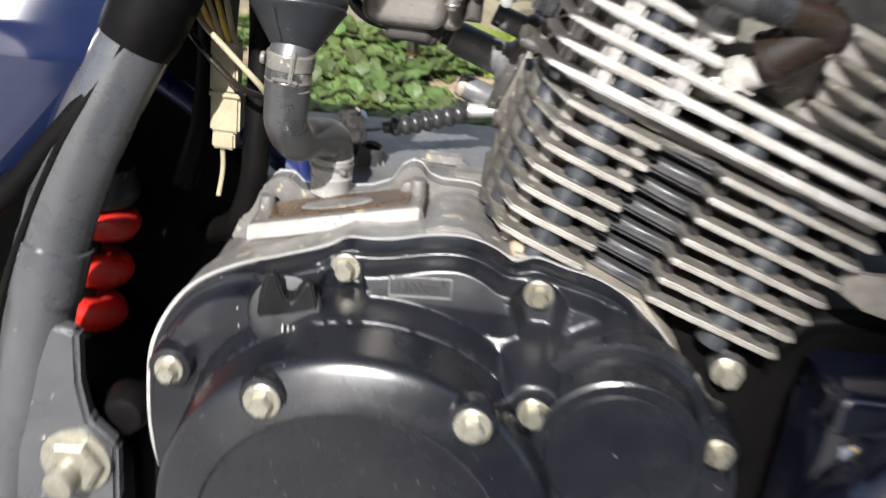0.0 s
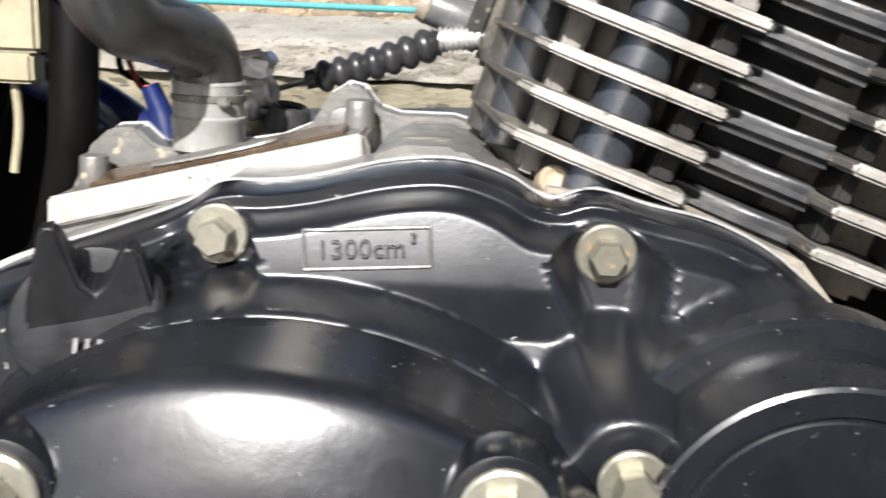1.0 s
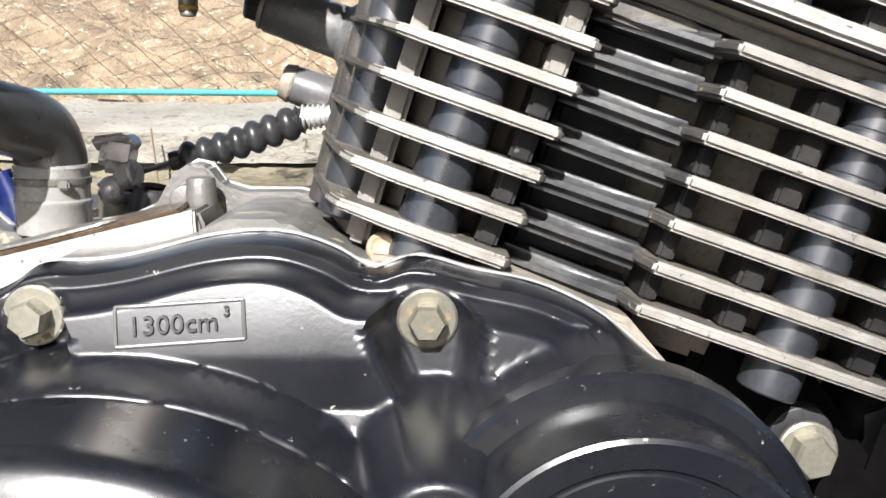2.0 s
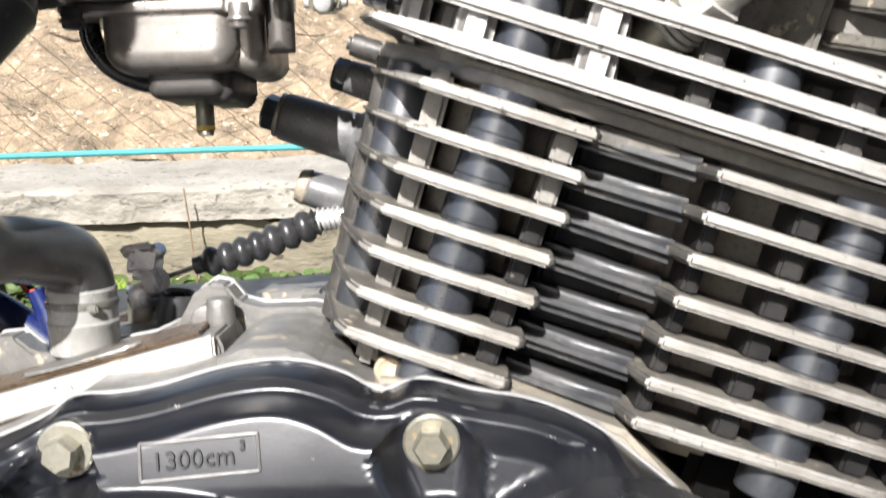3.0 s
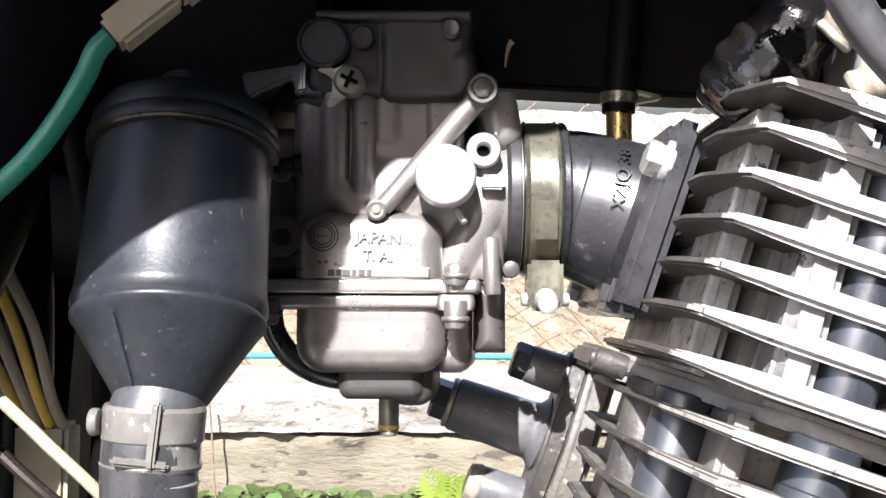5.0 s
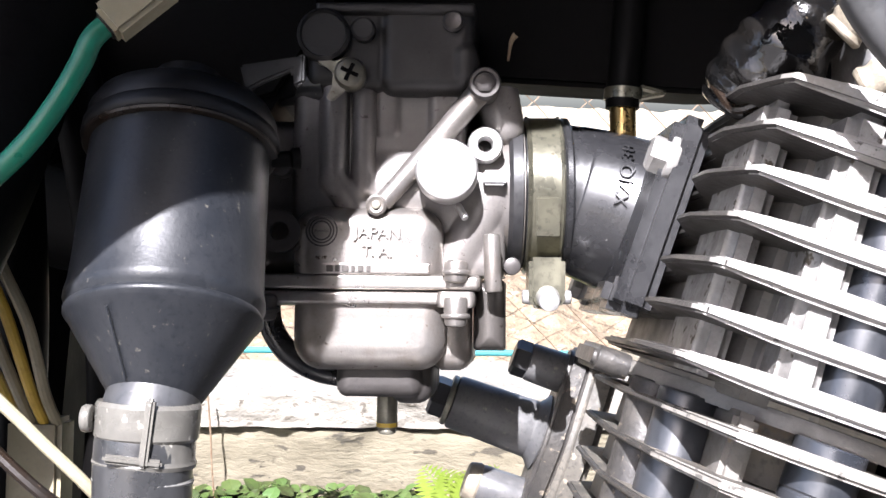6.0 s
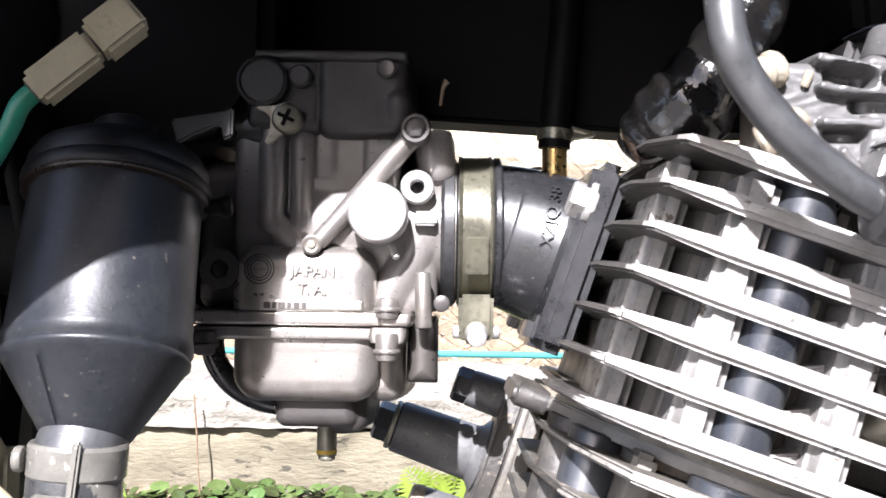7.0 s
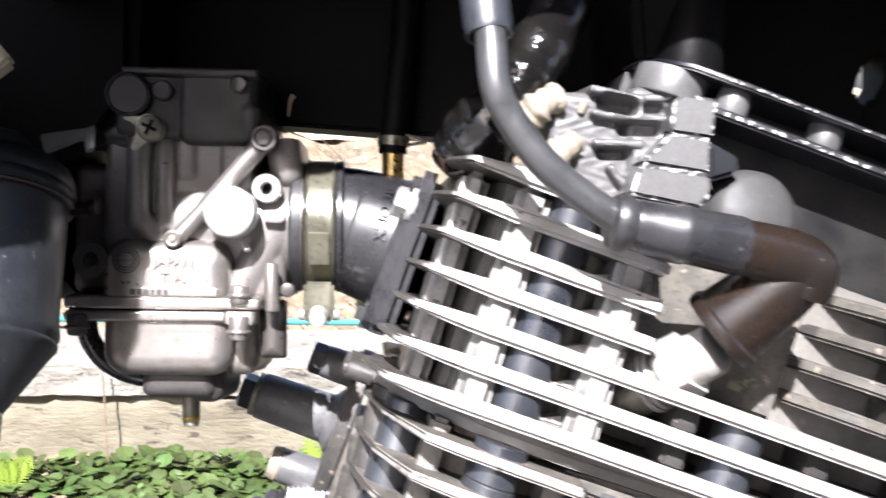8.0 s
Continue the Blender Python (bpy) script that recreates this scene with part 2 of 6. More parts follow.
DUST_TAN = material("dried_tan_dust", (0.34, 0.27, 0.185), (0.22, 0.17, 0.115), 0.85, coarse=150, fine=700, bump=0.4, specks=(0.12, 0.10, 0.075), amount=0.66, speck_scale=400)
PLUG_WHITE = material("pale_dusty_metal", (0.38, 0.365, 0.335), (0.26, 0.245, 0.22), 0.45, 0.15, coarse=160, fine=800, bump=0.15, specks=(0.22, 0.20, 0.16), amount=0.66, speck_scale=420)
MATT_CAST = material("matt_grey_casting", (0.046, 0.045, 0.043), (0.028, 0.027, 0.026), 0.62, 0.1, coarse=60, fine=900, bump=0.15, specks=(0.20, 0.19, 0.17), amount=0.66, speck_scale=420)
# Slat paint toned down for the shadow lying over the notch.
SLAT = material("shade_dulled_slat_paint", (0.036, 0.037, 0.040), (0.066, 0.065, 0.062), 0.42, 0.2, coarse=90, fine=700, bump=0.2, specks=(0.12, 0.10, 0.075), amount=0.66, speck_scale=260)
WORN_BLACK = material("rubbed_black_paint", (0.12, 0.115, 0.11), (0.055, 0.053, 0.05), 0.36, 0.1, coarse=220, fine=900, bump=0.1)


# ---- building tools ----
BASE = {}


def thing(name, base, label, category, group="", kind="", leaning=True):
    """An Empty at the thing's base; parts are given in the leaning motorcycle's own metres (or the world's)."""
    ob = new(name)
    ob.empty_display_size = 0.01
    ob.matrix_world = (LEAN if leaning else Matrix()) @ Matrix.Translation(base)
    BASE[ob.name] = Vector(base)
    return tagged(ob, label, category, group, kind)


def part(name, bm, mat, parent, label="", sharp=35.0):
    """Links a bmesh as one mesh object under a thing or a part."""
    base = BASE[parent.name]
    bmesh.ops.translate(bm, verts=bm.verts, vec=-base)
    limit = radians(sharp)
    for f in bm.faces:
        f.smooth = True
    for e in bm.edges:
        e.smooth = len(e.link_faces) == 2 and e.calc_face_angle(0.0) < limit
    me = bpy.data.meshes.new(name)
    bm.to_mesh(me)
    bm.free()
    for one in (mat if isinstance(mat, (list, tuple)) else (mat,)):
        me.materials.append(one)
    ob = new(name, me)
    ob.parent = parent
    BASE[ob.name] = base
    return tagged(ob, label)


def moved(bm, m):
    bmesh.ops.transform(bm, matrix=m, verts=bm.verts)
    return bm


def joined(*bms):
    out = bms[0]
    for b in bms[1:]:
        me = bpy.data.meshes.new("tmp")
        b.to_mesh(me)
        b.free()
        out.from_mesh(me)
        bpy.data.meshes.remove(me)
    return out


def soften(bm, width, segments=2, angle=30.0, worn=False):
    """Rounds the sharp edges; worn edges take the second material."""
    if width > 0:
        edges = [e for e in bm.edges if len(e.link_faces) == 2 and e.calc_face_angle(0.0) > radians(angle)]
        done = bmesh.ops.bevel(bm, geom=edges, offset=width, segments=segments, affect="EDGES", clamp_overlap=True)
        if worn:
            for f in done["faces"]:
                f.material_index = 1
    return bm


def block(centre, size, bevel=0.001, turn=None, segments=2):
    bm = bmesh.new()
    bmesh.ops.create_cube(bm, size=1.0)
    moved(bm, Matrix.Diagonal((*size, 1)))
    soften(bm, bevel, segments)
    return moved(bm, Matrix.Translation(centre) @ (turn or Matrix()))


def prism(outline, y0, y1, bevel=0.001, segments=2, worn=False):
    """An outline of (x, z), extruded from y0 to y1."""
    bm = bmesh.new()
    a = [bm.verts.new((x, y0, z)) for x, z in outline]
    b = [bm.verts.new((x, y1, z)) for x, z in outline]
    bm.faces.new(a)
    bm.faces.new(b[::-1])
    n = len(outline)
    for i in range(n):
        j = (i + 1) % n
        bm.faces.new((a[j], a[i], b[i], b[j]))
    bmesh.ops.recalc_face_normals(bm, faces=bm.faces)
    return soften(bm, bevel, segments, 30.0, worn)


def plate(outline, z0, z1, bevel=0.0006, segments=2, top=0, grip=0.88, rim=0.0, thin=()):
    """An outline of (x, y), extruded from z0 to z1; the rim that looks outwards takes the second material, the upper face the one given by top."""
    bm = bmesh.new()
    a = [bm.verts.new((x, y, z0)) for x, y in outline]
    b = [bm.verts.new((x, y, z1)) for x, y in outline]
    bm.faces.new(a)
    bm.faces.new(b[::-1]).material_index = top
    n = len(outline)
    for i in range(n):
        j = (i + 1) % n
        away = (outline[j][0] - outline[i][0]) / max(1e-9, math.hypot(outline[j][0] - outline[i][0], outline[j][1] - outline[i][1]))
        bm.faces.new((a[j], a[i], b[i], b[j])).material_index = 1 if abs(away) > grip and (outline[i][1] + outline[j][1]) / 2 < 0.50 else 0
    bmesh.ops.recalc_face_normals(bm, faces=bm.faces)
    soften(bm, bevel, segments, 60)
    if rim:  # the rounded rim is rubbed bright as far as it looks outwards
        bm.normal_update()
        for f in bm.faces:
            if f.normal.y < -rim and f.calc_center_median().y < 0.472:
                f.material_index = 1
    if thin:  # thins out to a point between two stations along x
        mid = (z0 + z1) / 2
        for v in bm.verts:
            v.co.z = mid + (v.co.z - mid) * (thin[2] + (1 - thin[2]) * smooth_step(thin[0], thin[1], v.co.x))
    return bm


def hull_plate(circles, b0, b1, bevel=0.001, segments=2):
    """A rounded plate round circles of (y, a, r), from b0 to b1 along the first axis."""
    pts = sorted({(round(y + r * math.cos(k * math.tau / 20), 6), round(a + r * math.sin(k * math.tau / 20), 6)) for y, a, r in circles for k in range(20)})
    half = []
    for run in (pts, pts[::-1]):
        line = []
        for q in run:
            while len(line) > 1 and (line[-1][0] - line[-2][0]) * (q[1] - line[-2][1]) - (line[-1][1] - line[-2][1]) * (q[0] - line[-2][0]) <= 0:
                line.pop()
            line.append(q)
        half += line[:-1]
    bm = bmesh.new()
    low = [bm.verts.new((b0, y, a)) for y, a in half]
    top = [bm.verts.new((b1, y, a)) for y, a in half]
    bm.faces.new(low)
    bm.faces.new(top[::-1])
    for i in range(len(half)):
        j = (i + 1) % len(half)
        bm.faces.new((low[j], low[i], top[i], top[j]))
    bmesh.ops.recalc_face_normals(bm, faces=bm.faces)
    return soften(bm, bevel, segments, 50)


def worn_line(outline, amp=0.00028, step=0.0045):
    """The outline with its outer side unevenly worn."""
    out = []
    for (xa, ya), (xb, yb) in zip(outline, outline[1:] + outline[:1]):
        n = max(1, int(math.hypot(xb - xa, yb - ya) / step)) if (ya + yb) / 2 < 0.478 else 1
        for k in range(n):
            wear = amp * random.uniform(-1, 1) * (1.9 if random.random() < 0.12 else 1.0) if n > 1 else 0.0
            out.append((xa + (xb - xa) * k / n, ya + (yb - ya) * k / n + wear))
    return out


def axis_turn(axis):
    return Vector((0, 0, 1)).rotation_difference(Vector(axis).normalized()).to_matrix().to_4x4()


def lathe(profile, origin, axis, segments=32):
    """A profile of (radius, height) turned round an axis."""
    bm = bmesh.new()
    rings = []
    for r, h in profile:
        if r < 1e-6:
            rings.append([bm.verts.new((0, 0, h))])
        else:
            rings.append([bm.verts.new((r * math.cos(i * math.tau / segments), r * math.sin(i * math.tau / segments), h)) for i in range(segments)])
    for p, q in zip(rings, rings[1:]):
        for i in range(segments):
            j = (i + 1) % segments
            quad = [p[i % len(p)], p[j % len(p)], q[j % len(q)], q[i % len(q)]]
            quad = list(dict.fromkeys(quad))
            if len(quad) > 2:
                bm.faces.new(quad)
    bmesh.ops.recalc_face_normals(bm, faces=bm.faces)
    return moved(bm, Matrix.Translation(origin) @ axis_turn(axis))


def rod(p, q, r, r2=None, bevel=0.0006, segments=28):
    p, q = Vector(p), Vector(q)
    h, r2 = (q - p).length, r if r2 is None else r2
    b = min(bevel, r * 0.4, r2 * 0.4, h * 0.4)
    prof = [(0, 0), (r - b, 0), (r - 0.3 * b, 0.3 * b), (r, b), (r2, h - b), (r2 - 0.3 * b, h - 0.3 * b), (r2 - b, h), (0, h)]
    return lathe(prof, p, q - p, segments)


def curve_points(points, steps=8):
    """A smooth line through the points."""
    pts = [Vector(p) for p in points]
    pts = [2 * pts[0] - pts[1], *pts, 2 * pts[-1] - pts[-2]]
    out = []
    for a, b, c, d in zip(pts, pts[1:], pts[2:], pts[3:]):
        for k in range(steps):
            t = k / steps
            out.append(0.5 * (2 * b + (c - a) * t + (2 * a - 5 * b + 4 * c - d) * t * t + (3 * b - a - 3 * c + d) * t ** 3))
    return out + [pts[-2]]


def tube(points, radius, segments=16, steps=8):
    """A tube along a smooth line; radius is a number or a function of 0..1."""
    line = curve_points(points, steps) if steps else [Vector(p) for p in points]
    bm = bmesh.new()
    rings, side = [], None
    n = len(line)
    for i, p in enumerate(line):
        d = (line[min(i + 1, n - 1)] - line[max(i - 1, 0)]).normalized()
        if side is None:
            side = d.orthogonal().normalized()
        side = (side - d * side.dot(d)).normalized()
        up = d.cross(side)
        r = radius(i / (n - 1)) if callable(radius) else radius
        rings.append([bm.verts.new(p + r * (math.cos(k * math.tau / segments) * side + math.sin(k * math.tau / segments) * up)) for k in range(segments)])
    for p, q in zip(rings, rings[1:]):
        for k in range(segments):
            j = (k + 1) % segments
            bm.faces.new((p[k], p[j], q[j], q[k]))
    bm.faces.new(rings[0][::-1])
    bm.faces.new(rings[-1])
    bmesh.ops.recalc_face_normals(bm, faces=bm.faces)
    return bm


def hexagon(centre, axis, r, height, turn=0.0):
    """A hexagonal head with a chamfered crown, standing on its centre."""
    bm = lathe([(0, 0), (r, 0), (r, height * 0.82), (r * 0.86, height), (r * 0.5, height * 1.0), (0, height)], (0, 0, 0), (0, 0, 1), 6)
    return moved(bm, Matrix.Translation(centre) @ axis_turn(axis) @ pose(0, 0, 0, 0, 0, turn))


def bolt(parent, tip, mat, axis=(0, -1, 0), r=0.0040, height=0.0056, washer=0.0063, turn=12.0, name="bolt", label="hex bolt head"):
    """A hex bolt whose head ends at tip, with its washer."""
    a = Vector(axis).normalized()
    foot = Vector(tip) - a * height
    head = part(name, hexagon(foot, a, r, height, turn), mat, parent, label, 25)
    if washer:
        part("washer", lathe([(0, -0.0012), (washer * 0.94, -0.0012), (washer, -0.0008), (washer, 0.0002), (washer * 0.92, 0.0006), (0, 0.0006)], foot, a, 24), mat, head)
    return head


def lettering(text, size, depth, m, mat, parent, label="", name="lettering", bend=None):
    """Raised letters as a mesh; m brings the letters' plane (x right, y up) to its place."""
    data = bpy.data.curves.new("letters", "FONT")
    data.body, data.size, data.extrude, data.align_x, data.align_y = text, size, depth, "CENTER", "CENTER"
    data.resolution_u = 3
    tmp = bpy.data.objects.new("letters", data)
    scene.collection.objects.link(tmp)
    bpy.context.view_layer.update()
    me = bpy.data.meshes.new_from_object(tmp.evaluated_get(bpy.context.evaluated_depsgraph_get()))
    bpy.data.objects.remove(tmp)
    bm = bmesh.new()
    bm.from_mesh(me)
    bpy.data.meshes.remove(me)
    moved(bm, m)
    if bend:
        for v in bm.verts:
            v.co = bend(v.co)
    return part(name, bm, mat, parent, label)


FACE = Matrix(((1, 0, 0, 0), (0, 0, -1, 0), (0, 1, 0, 0), (0, 0, 0, 1)))  # letters' plane to the side of the motorcycle


def smooth_step(a, b, v):
    t = np.clip((v - a) / (b - a), 0, 1)
    return t * t * (3 - 2 * t)


# smooth cast forms: outlines as distances (negative inside), blended into one face
def pad(cx, cz, hx, hz, corner):
    def dist(x, z):
        qx, qz = np.abs(x - cx) - hx + corner, np.abs(z - cz) - hz + corner
        return np.hypot(np.maximum(qx, 0), np.maximum(qz, 0)) + np.minimum(np.maximum(qx, qz), 0) - corner
    return dist


def bar(p, q, r):
    def dist(x, z):
        dx, dz = q[0] - p[0], q[1] - p[1]
        t = np.clip(((x - p[0]) * dx + (z - p[1]) * dz) / (dx * dx + dz * dz), 0, 1)
        return np.hypot(x - p[0] - t * dx, z - p[1] - t * dz) - r
    return dist


def raised(dist, front, r):
    """A face at y = front with edges rounded by r and steep sides."""
    def face(x, z):
        d = dist(x, z)
        k = np.clip(1 + d / r, 0, 1)
        return front + r * (1 - np.sqrt(1 - k * k)) + np.maximum(d, 0) * 16
    return face


def relief(faces, bounds, base, step=0.0004, blend=0.0010, lumps=0.0, pockets=()):
    """One casting from raised faces, cut off at y = base and closed behind."""
    xs = np.arange(bounds[0], bounds[1] + step, step)
    zs = np.arange(bounds[2], bounds[3] + step, step)
    x, z = np.meshgrid(xs, zs)
    y = np.minimum(faces[0](x, z), base + 0.02)
    for f in faces[1:]:
        w = np.minimum(f(x, z), base + 0.02)
        h = np.clip(0.5 + 0.5 * (y - w) / blend, 0, 1)
        y = y + (w - y) * h - blend * h * (1 - h)
    y = y + lumps * (np.sin(x * 900 + 3 * np.sin(z * 700)) * np.sin(z * 1100 + 1.0))
    for dist, depth, soft in pockets:
        y = y + depth * smooth_step(0, soft, -dist(x, z))
    y = np.minimum(y, base)
    n, m = y.shape
    solid = y < base - 1e-6
    verts = np.c_[x.ravel(), y.ravel(), z.ravel()]
    behind = np.c_[x.ravel(), np.full(x.size, base), z.ravel()]
    quads = []
    for i in range(n - 1):
        for j in range(m - 1):
            if solid[i, j] or solid[i, j + 1] or solid[i + 1, j] or solid[i + 1, j + 1]:
                a = i * m + j
                quads.append((a, a + 1, a + m + 1, a + m))
    count = x.size
    faces_all = quads + [tuple(v + count for v in q[::-1]) for q in quads]
    for line in ([i * m for i in range(n)], [i * m + m - 1 for i in range(n)], list(range(m)), list(range((n - 1) * m, n * m))):
        faces_all += [(a, b, b + count, a + count) for a, b in zip(line, line[1:]) if solid.flat[a] and solid.flat[b]]
    me = bpy.data.meshes.new("tmp")
    me.from_pydata([tuple(map(float, v)) for v in np.r_[verts, behind]], [], faces_all)
    bm = bmesh.new()
    bm.from_mesh(me)
    bpy.data.meshes.remove(me)
    bmesh.ops.delete(bm, geom=[v for v in bm.verts if not v.link_faces], context="VERTS")
    bmesh.ops.remove_doubles(bm, verts=[v for v in bm.verts if v.co.y > base - 1e-6], dist=1e-6)
    return bm


# ---- the yard ----
def strip(profile, x0, x1, nx, rough=0.0, seed=0, ny=1):
    """A sheet with a profile of (y, z), drawn along x, with uneven relief."""
    bm = bmesh.new()
    prof = []
    for (ya, za), (yb, zb) in zip(profile, profile[1:]):
        for k in range(ny):
            prof.append((ya + (yb - ya) * k / ny, za + (zb - za) * k / ny))
    prof.append(profile[-1])
    rows = []
    for y, z in prof:
        row = []
        for i in range(nx + 1):
            x = x0 + (x1 - x0) * i / nx
            d = rough * (noise.noise(Vector((x * 9 + seed, y * 9, z * 9))) + 0.5 * noise.noise(Vector((x * 31, y * 31 + seed, z * 31))))
            row.append(bm.verts.new((x, y, z + d)))
        rows.append(row)
    for a, b in zip(rows, rows[1:]):
        for i in range(nx):
            bm.faces.new((a[i], a[i + 1], b[i + 1], b[i]))
    bmesh.ops.recalc_face_normals(bm, faces=bm.faces)
    return bm


def setting(name, bm, mat, label, category, sharp=35.0):
    for f in bm.faces:
        f.smooth = True
    for e in bm.edges:
        e.smooth = len(e.link_faces) == 2 and e.calc_face_angle(0.0) < radians(sharp)
    me = bpy.data.meshes.new(name)
    bm.to_mesh(me)
    bm.free()
    me.materials.append(mat)
    ob = new(name, me)
    BASE[ob.name] = Vector((0, 0, 0))
    return tagged(ob, label, category, kind="structure")


KERB_Y, KERB_Z, WALL_Y, WALL_TOP = 1.20, 0.165, 1.55, 0.292
setting("pavement", strip([(-40, 0), (-2, 0), (KERB_Y + 0.02, 0)], -40, 40, 60, 0.0), PAVING, "worn grey paving under the motorcycle", "pavement")
bed = strip([(KERB_Y + 0.06, 0.02), (KERB_Y + 0.075, KERB_Z - 0.015), (1.3, KERB_Z - 0.01), (1.45, KERB_Z), (WALL_Y + 0.08, KERB_Z + 0.004)], -6, 6, 240, 0.012, 3, 5)
setting("planting_bed", bed, DIRT, "strip of soil with weeds between kerb and wall", "soil")
bank = strip([(WALL_Y + 0.1, 0.2), (WALL_Y + 0.155, 0.255), (1.95, 0.35), (2.4, 0.47), (2.7, 0.53)], -5, 5, 300, 0.035, 11, 22)
setting("dirt_bank", bank, DIRT, "sunlit sandy soil bank behind the wall", "soil")
upper = strip([(2.62, 0.505), (2.75, 0.545), (3.1, 0.62), (4.6, 0.66)], -5, 5, 200, 0.03, 31, 14)
setting("sand_slope", upper, SAND, "pale dry sand slope above the soil bank", "soil")
setting("ground", strip([(4.5, 0.60), (12, 0.55), (60, 0.4), (400, 0.0)], -400, 400, 40, 0.0), DIRT, "open sandy ground reaching the horizon", "ground")
for x in (-5.0, 5.0):
    far = strip([(-40, -0.02), (1.2, -0.02), (4.6, -0.05)], x, x * 40, 8, 0.0)
    setting("ground", far, DIRT, "open sandy ground beside the yard", "ground")

# Added unseen wall: darkens the engine's reflections and shades its front fins.
dark_wall = strip([(-6.0, 0), (-6.0, 9.5), (-12.0, 9.5)], -1.02, 14, 4, 0.0)
setting("added_dark_wall", dark_wall, WALL_BROWN, "plain unseen wall added to darken reflections", "wall")

wall = thing("wall_low", (0, WALL_Y, 0.1), "low weathered concrete wall with a cracked lower course", "wall", kind="structure", leaning=False)


def rough_block(x0, x1, y0, y1, z0, z1, amp, seed, step=0.010):
    """A cast block whose faces are chipped and uneven."""
    nx = max(2, int((x1 - x0) / step))
    prof = [(y0, z0)]
    nz, ny = 9, 7
    prof += [(y0, z0 + (z1 - z0) * k / nz) for k in range(1, nz)]
    prof += [(y0 + 0.004, z1 - 0.003), (y0 + 0.010, z1)]
    prof += [(y0 + (y1 - y0) * k / ny, z1) for k in range(1, ny + 1)]
    prof += [(y1, z0)]
    bm = bmesh.new()
    rows = []
    for k, (y, z) in enumerate(prof):
        row = []
        for i in range(nx + 1):
            x = x0 + (x1 - x0) * i / nx
            v = Vector((x * 14 + seed, y * 14, z * 22))
            n = amp * (noise.noise(v) + 0.6 * noise.noise(v * 3.1) + 0.35 * noise.noise(v * 8.3))
            row.append(bm.verts.new((x, y + (n if k < nz + 2 else 0), z + (0.5 * n if nz <= k < len(prof) - 1 else 0))))
        rows.append(row)
    for a, b in zip(rows, rows[1:]):
        for i in range(nx):
            bm.faces.new((a[i], a[i + 1], b[i + 1], b[i]))
    bm.faces.new([r[0] for r in rows])
    bm.faces.new([r[-1] for r in rows][::-1])
    bmesh.ops.recalc_face_normals(bm, faces=bm.faces)
    return bm


for i in range(3):
    x0 = -3.2 + 2.1 * i
    part("coping_block", rough_block(x0, x0 + 2.095, WALL_Y, WALL_Y + 0.165, 0.2495, WALL_TOP, 0.009, i * 7.0), CONCRETE, wall, "pale weathered concrete block", 50)
    part("base_block", rough_block(x0 - 0.7, x0 + 1.395, WALL_Y + 0.006, WALL_Y + 0.16, 0.08, 0.2465, 0.009, i * 5.0 + 40), CONCRETE_LOW, wall, "stained brown concrete block", 50)

kerb = thing("kerb", (0, KERB_Y, 0), "grey concrete kerb slabs along the weed bed", "kerb", kind="structure", leaning=False)
for i in range(16):
    x0 = -2.4 + 0.30 * i + random.uniform(-0.003, 0.003)
    part("kerb_slab", block((x0 + 0.148, KERB_Y + 0.035, 0.072), (0.296, 0.08, 0.144 + random.uniform(-0.003, 0.003)), 0.005), SLAB, kerb)

fence = thing("chain_link_fence", (0, WALL_Y + 0.20, 0.25), "rusty chain-link fence with a teal bottom rail", "fence", leaning=False)
FENCE_Y = WALL_Y + 0.20


def chain_links():
    bm = bmesh.new()
    w, r = 0.074, 0.0008
    for i in range(-36, 36):
        pts = []
        for k in range(32):
            pts.append(Vector((i * w / 2 * 1.0 + (w / 2 if (k + i) % 2 else 0) + random.uniform(-0.002, 0.002), FENCE_Y + (0.0015 if k % 2 else -0.0015), 0.27 + k * w / 2)))
        for a, b in zip(pts, pts[1:]):
            d = (b - a).normalized()
            s = d.cross(Vector((0, 1, 0))).normalized() * r
            o = Vector((0, r, 0))
            va = [bm.verts.new(a + v) for v in (s, -s * 0.5 + o, -s * 0.5 - o)]
            vb = [bm.verts.new(b + v) for v in (s, -s * 0.5 + o, -s * 0.5 - o)]
            for m in range(3):
                bm.faces.new((va[m], va[(m + 1) % 3], vb[(m + 1) % 3], vb[m]))
    return bm


tagged(part("mesh", chain_links(), RUST, fence, "rusty woven wire"), kind="stuff")
part("rail", tube([(-2.5, FENCE_Y - 0.03, 0.297), (-1.2, FENCE_Y - 0.03, 0.300), (-0.4, FENCE_Y - 0.03, 0.304), (0.4, FENCE_Y - 0.03, 0.303), (2.5, FENCE_Y - 0.03, 0.306)], 0.0044, 10), TEAL, fence, "teal coated bottom rail")
part("rail", tube([(-2.5, FENCE_Y + 0.03, 0.86), (2.5, FENCE_Y + 0.03, 0.87)], 0.0044, 10), TEAL, fence, "teal coated upper rail")
stick = thing("wire_stick", (-0.235, WALL_Y - 0.05, 0.16), "thin rusty wire standing in the weeds", "wire", leaning=False)
part("wire", tube([(-0.231, WALL_Y - 0.04, 0.15), (-0.236, WALL_Y - 0.035, 0.21), (-0.238, WALL_Y - 0.03, 0.25), (-0.241, WALL_Y - 0.028, 0.298)], 0.0012, 6), RUST, stick)


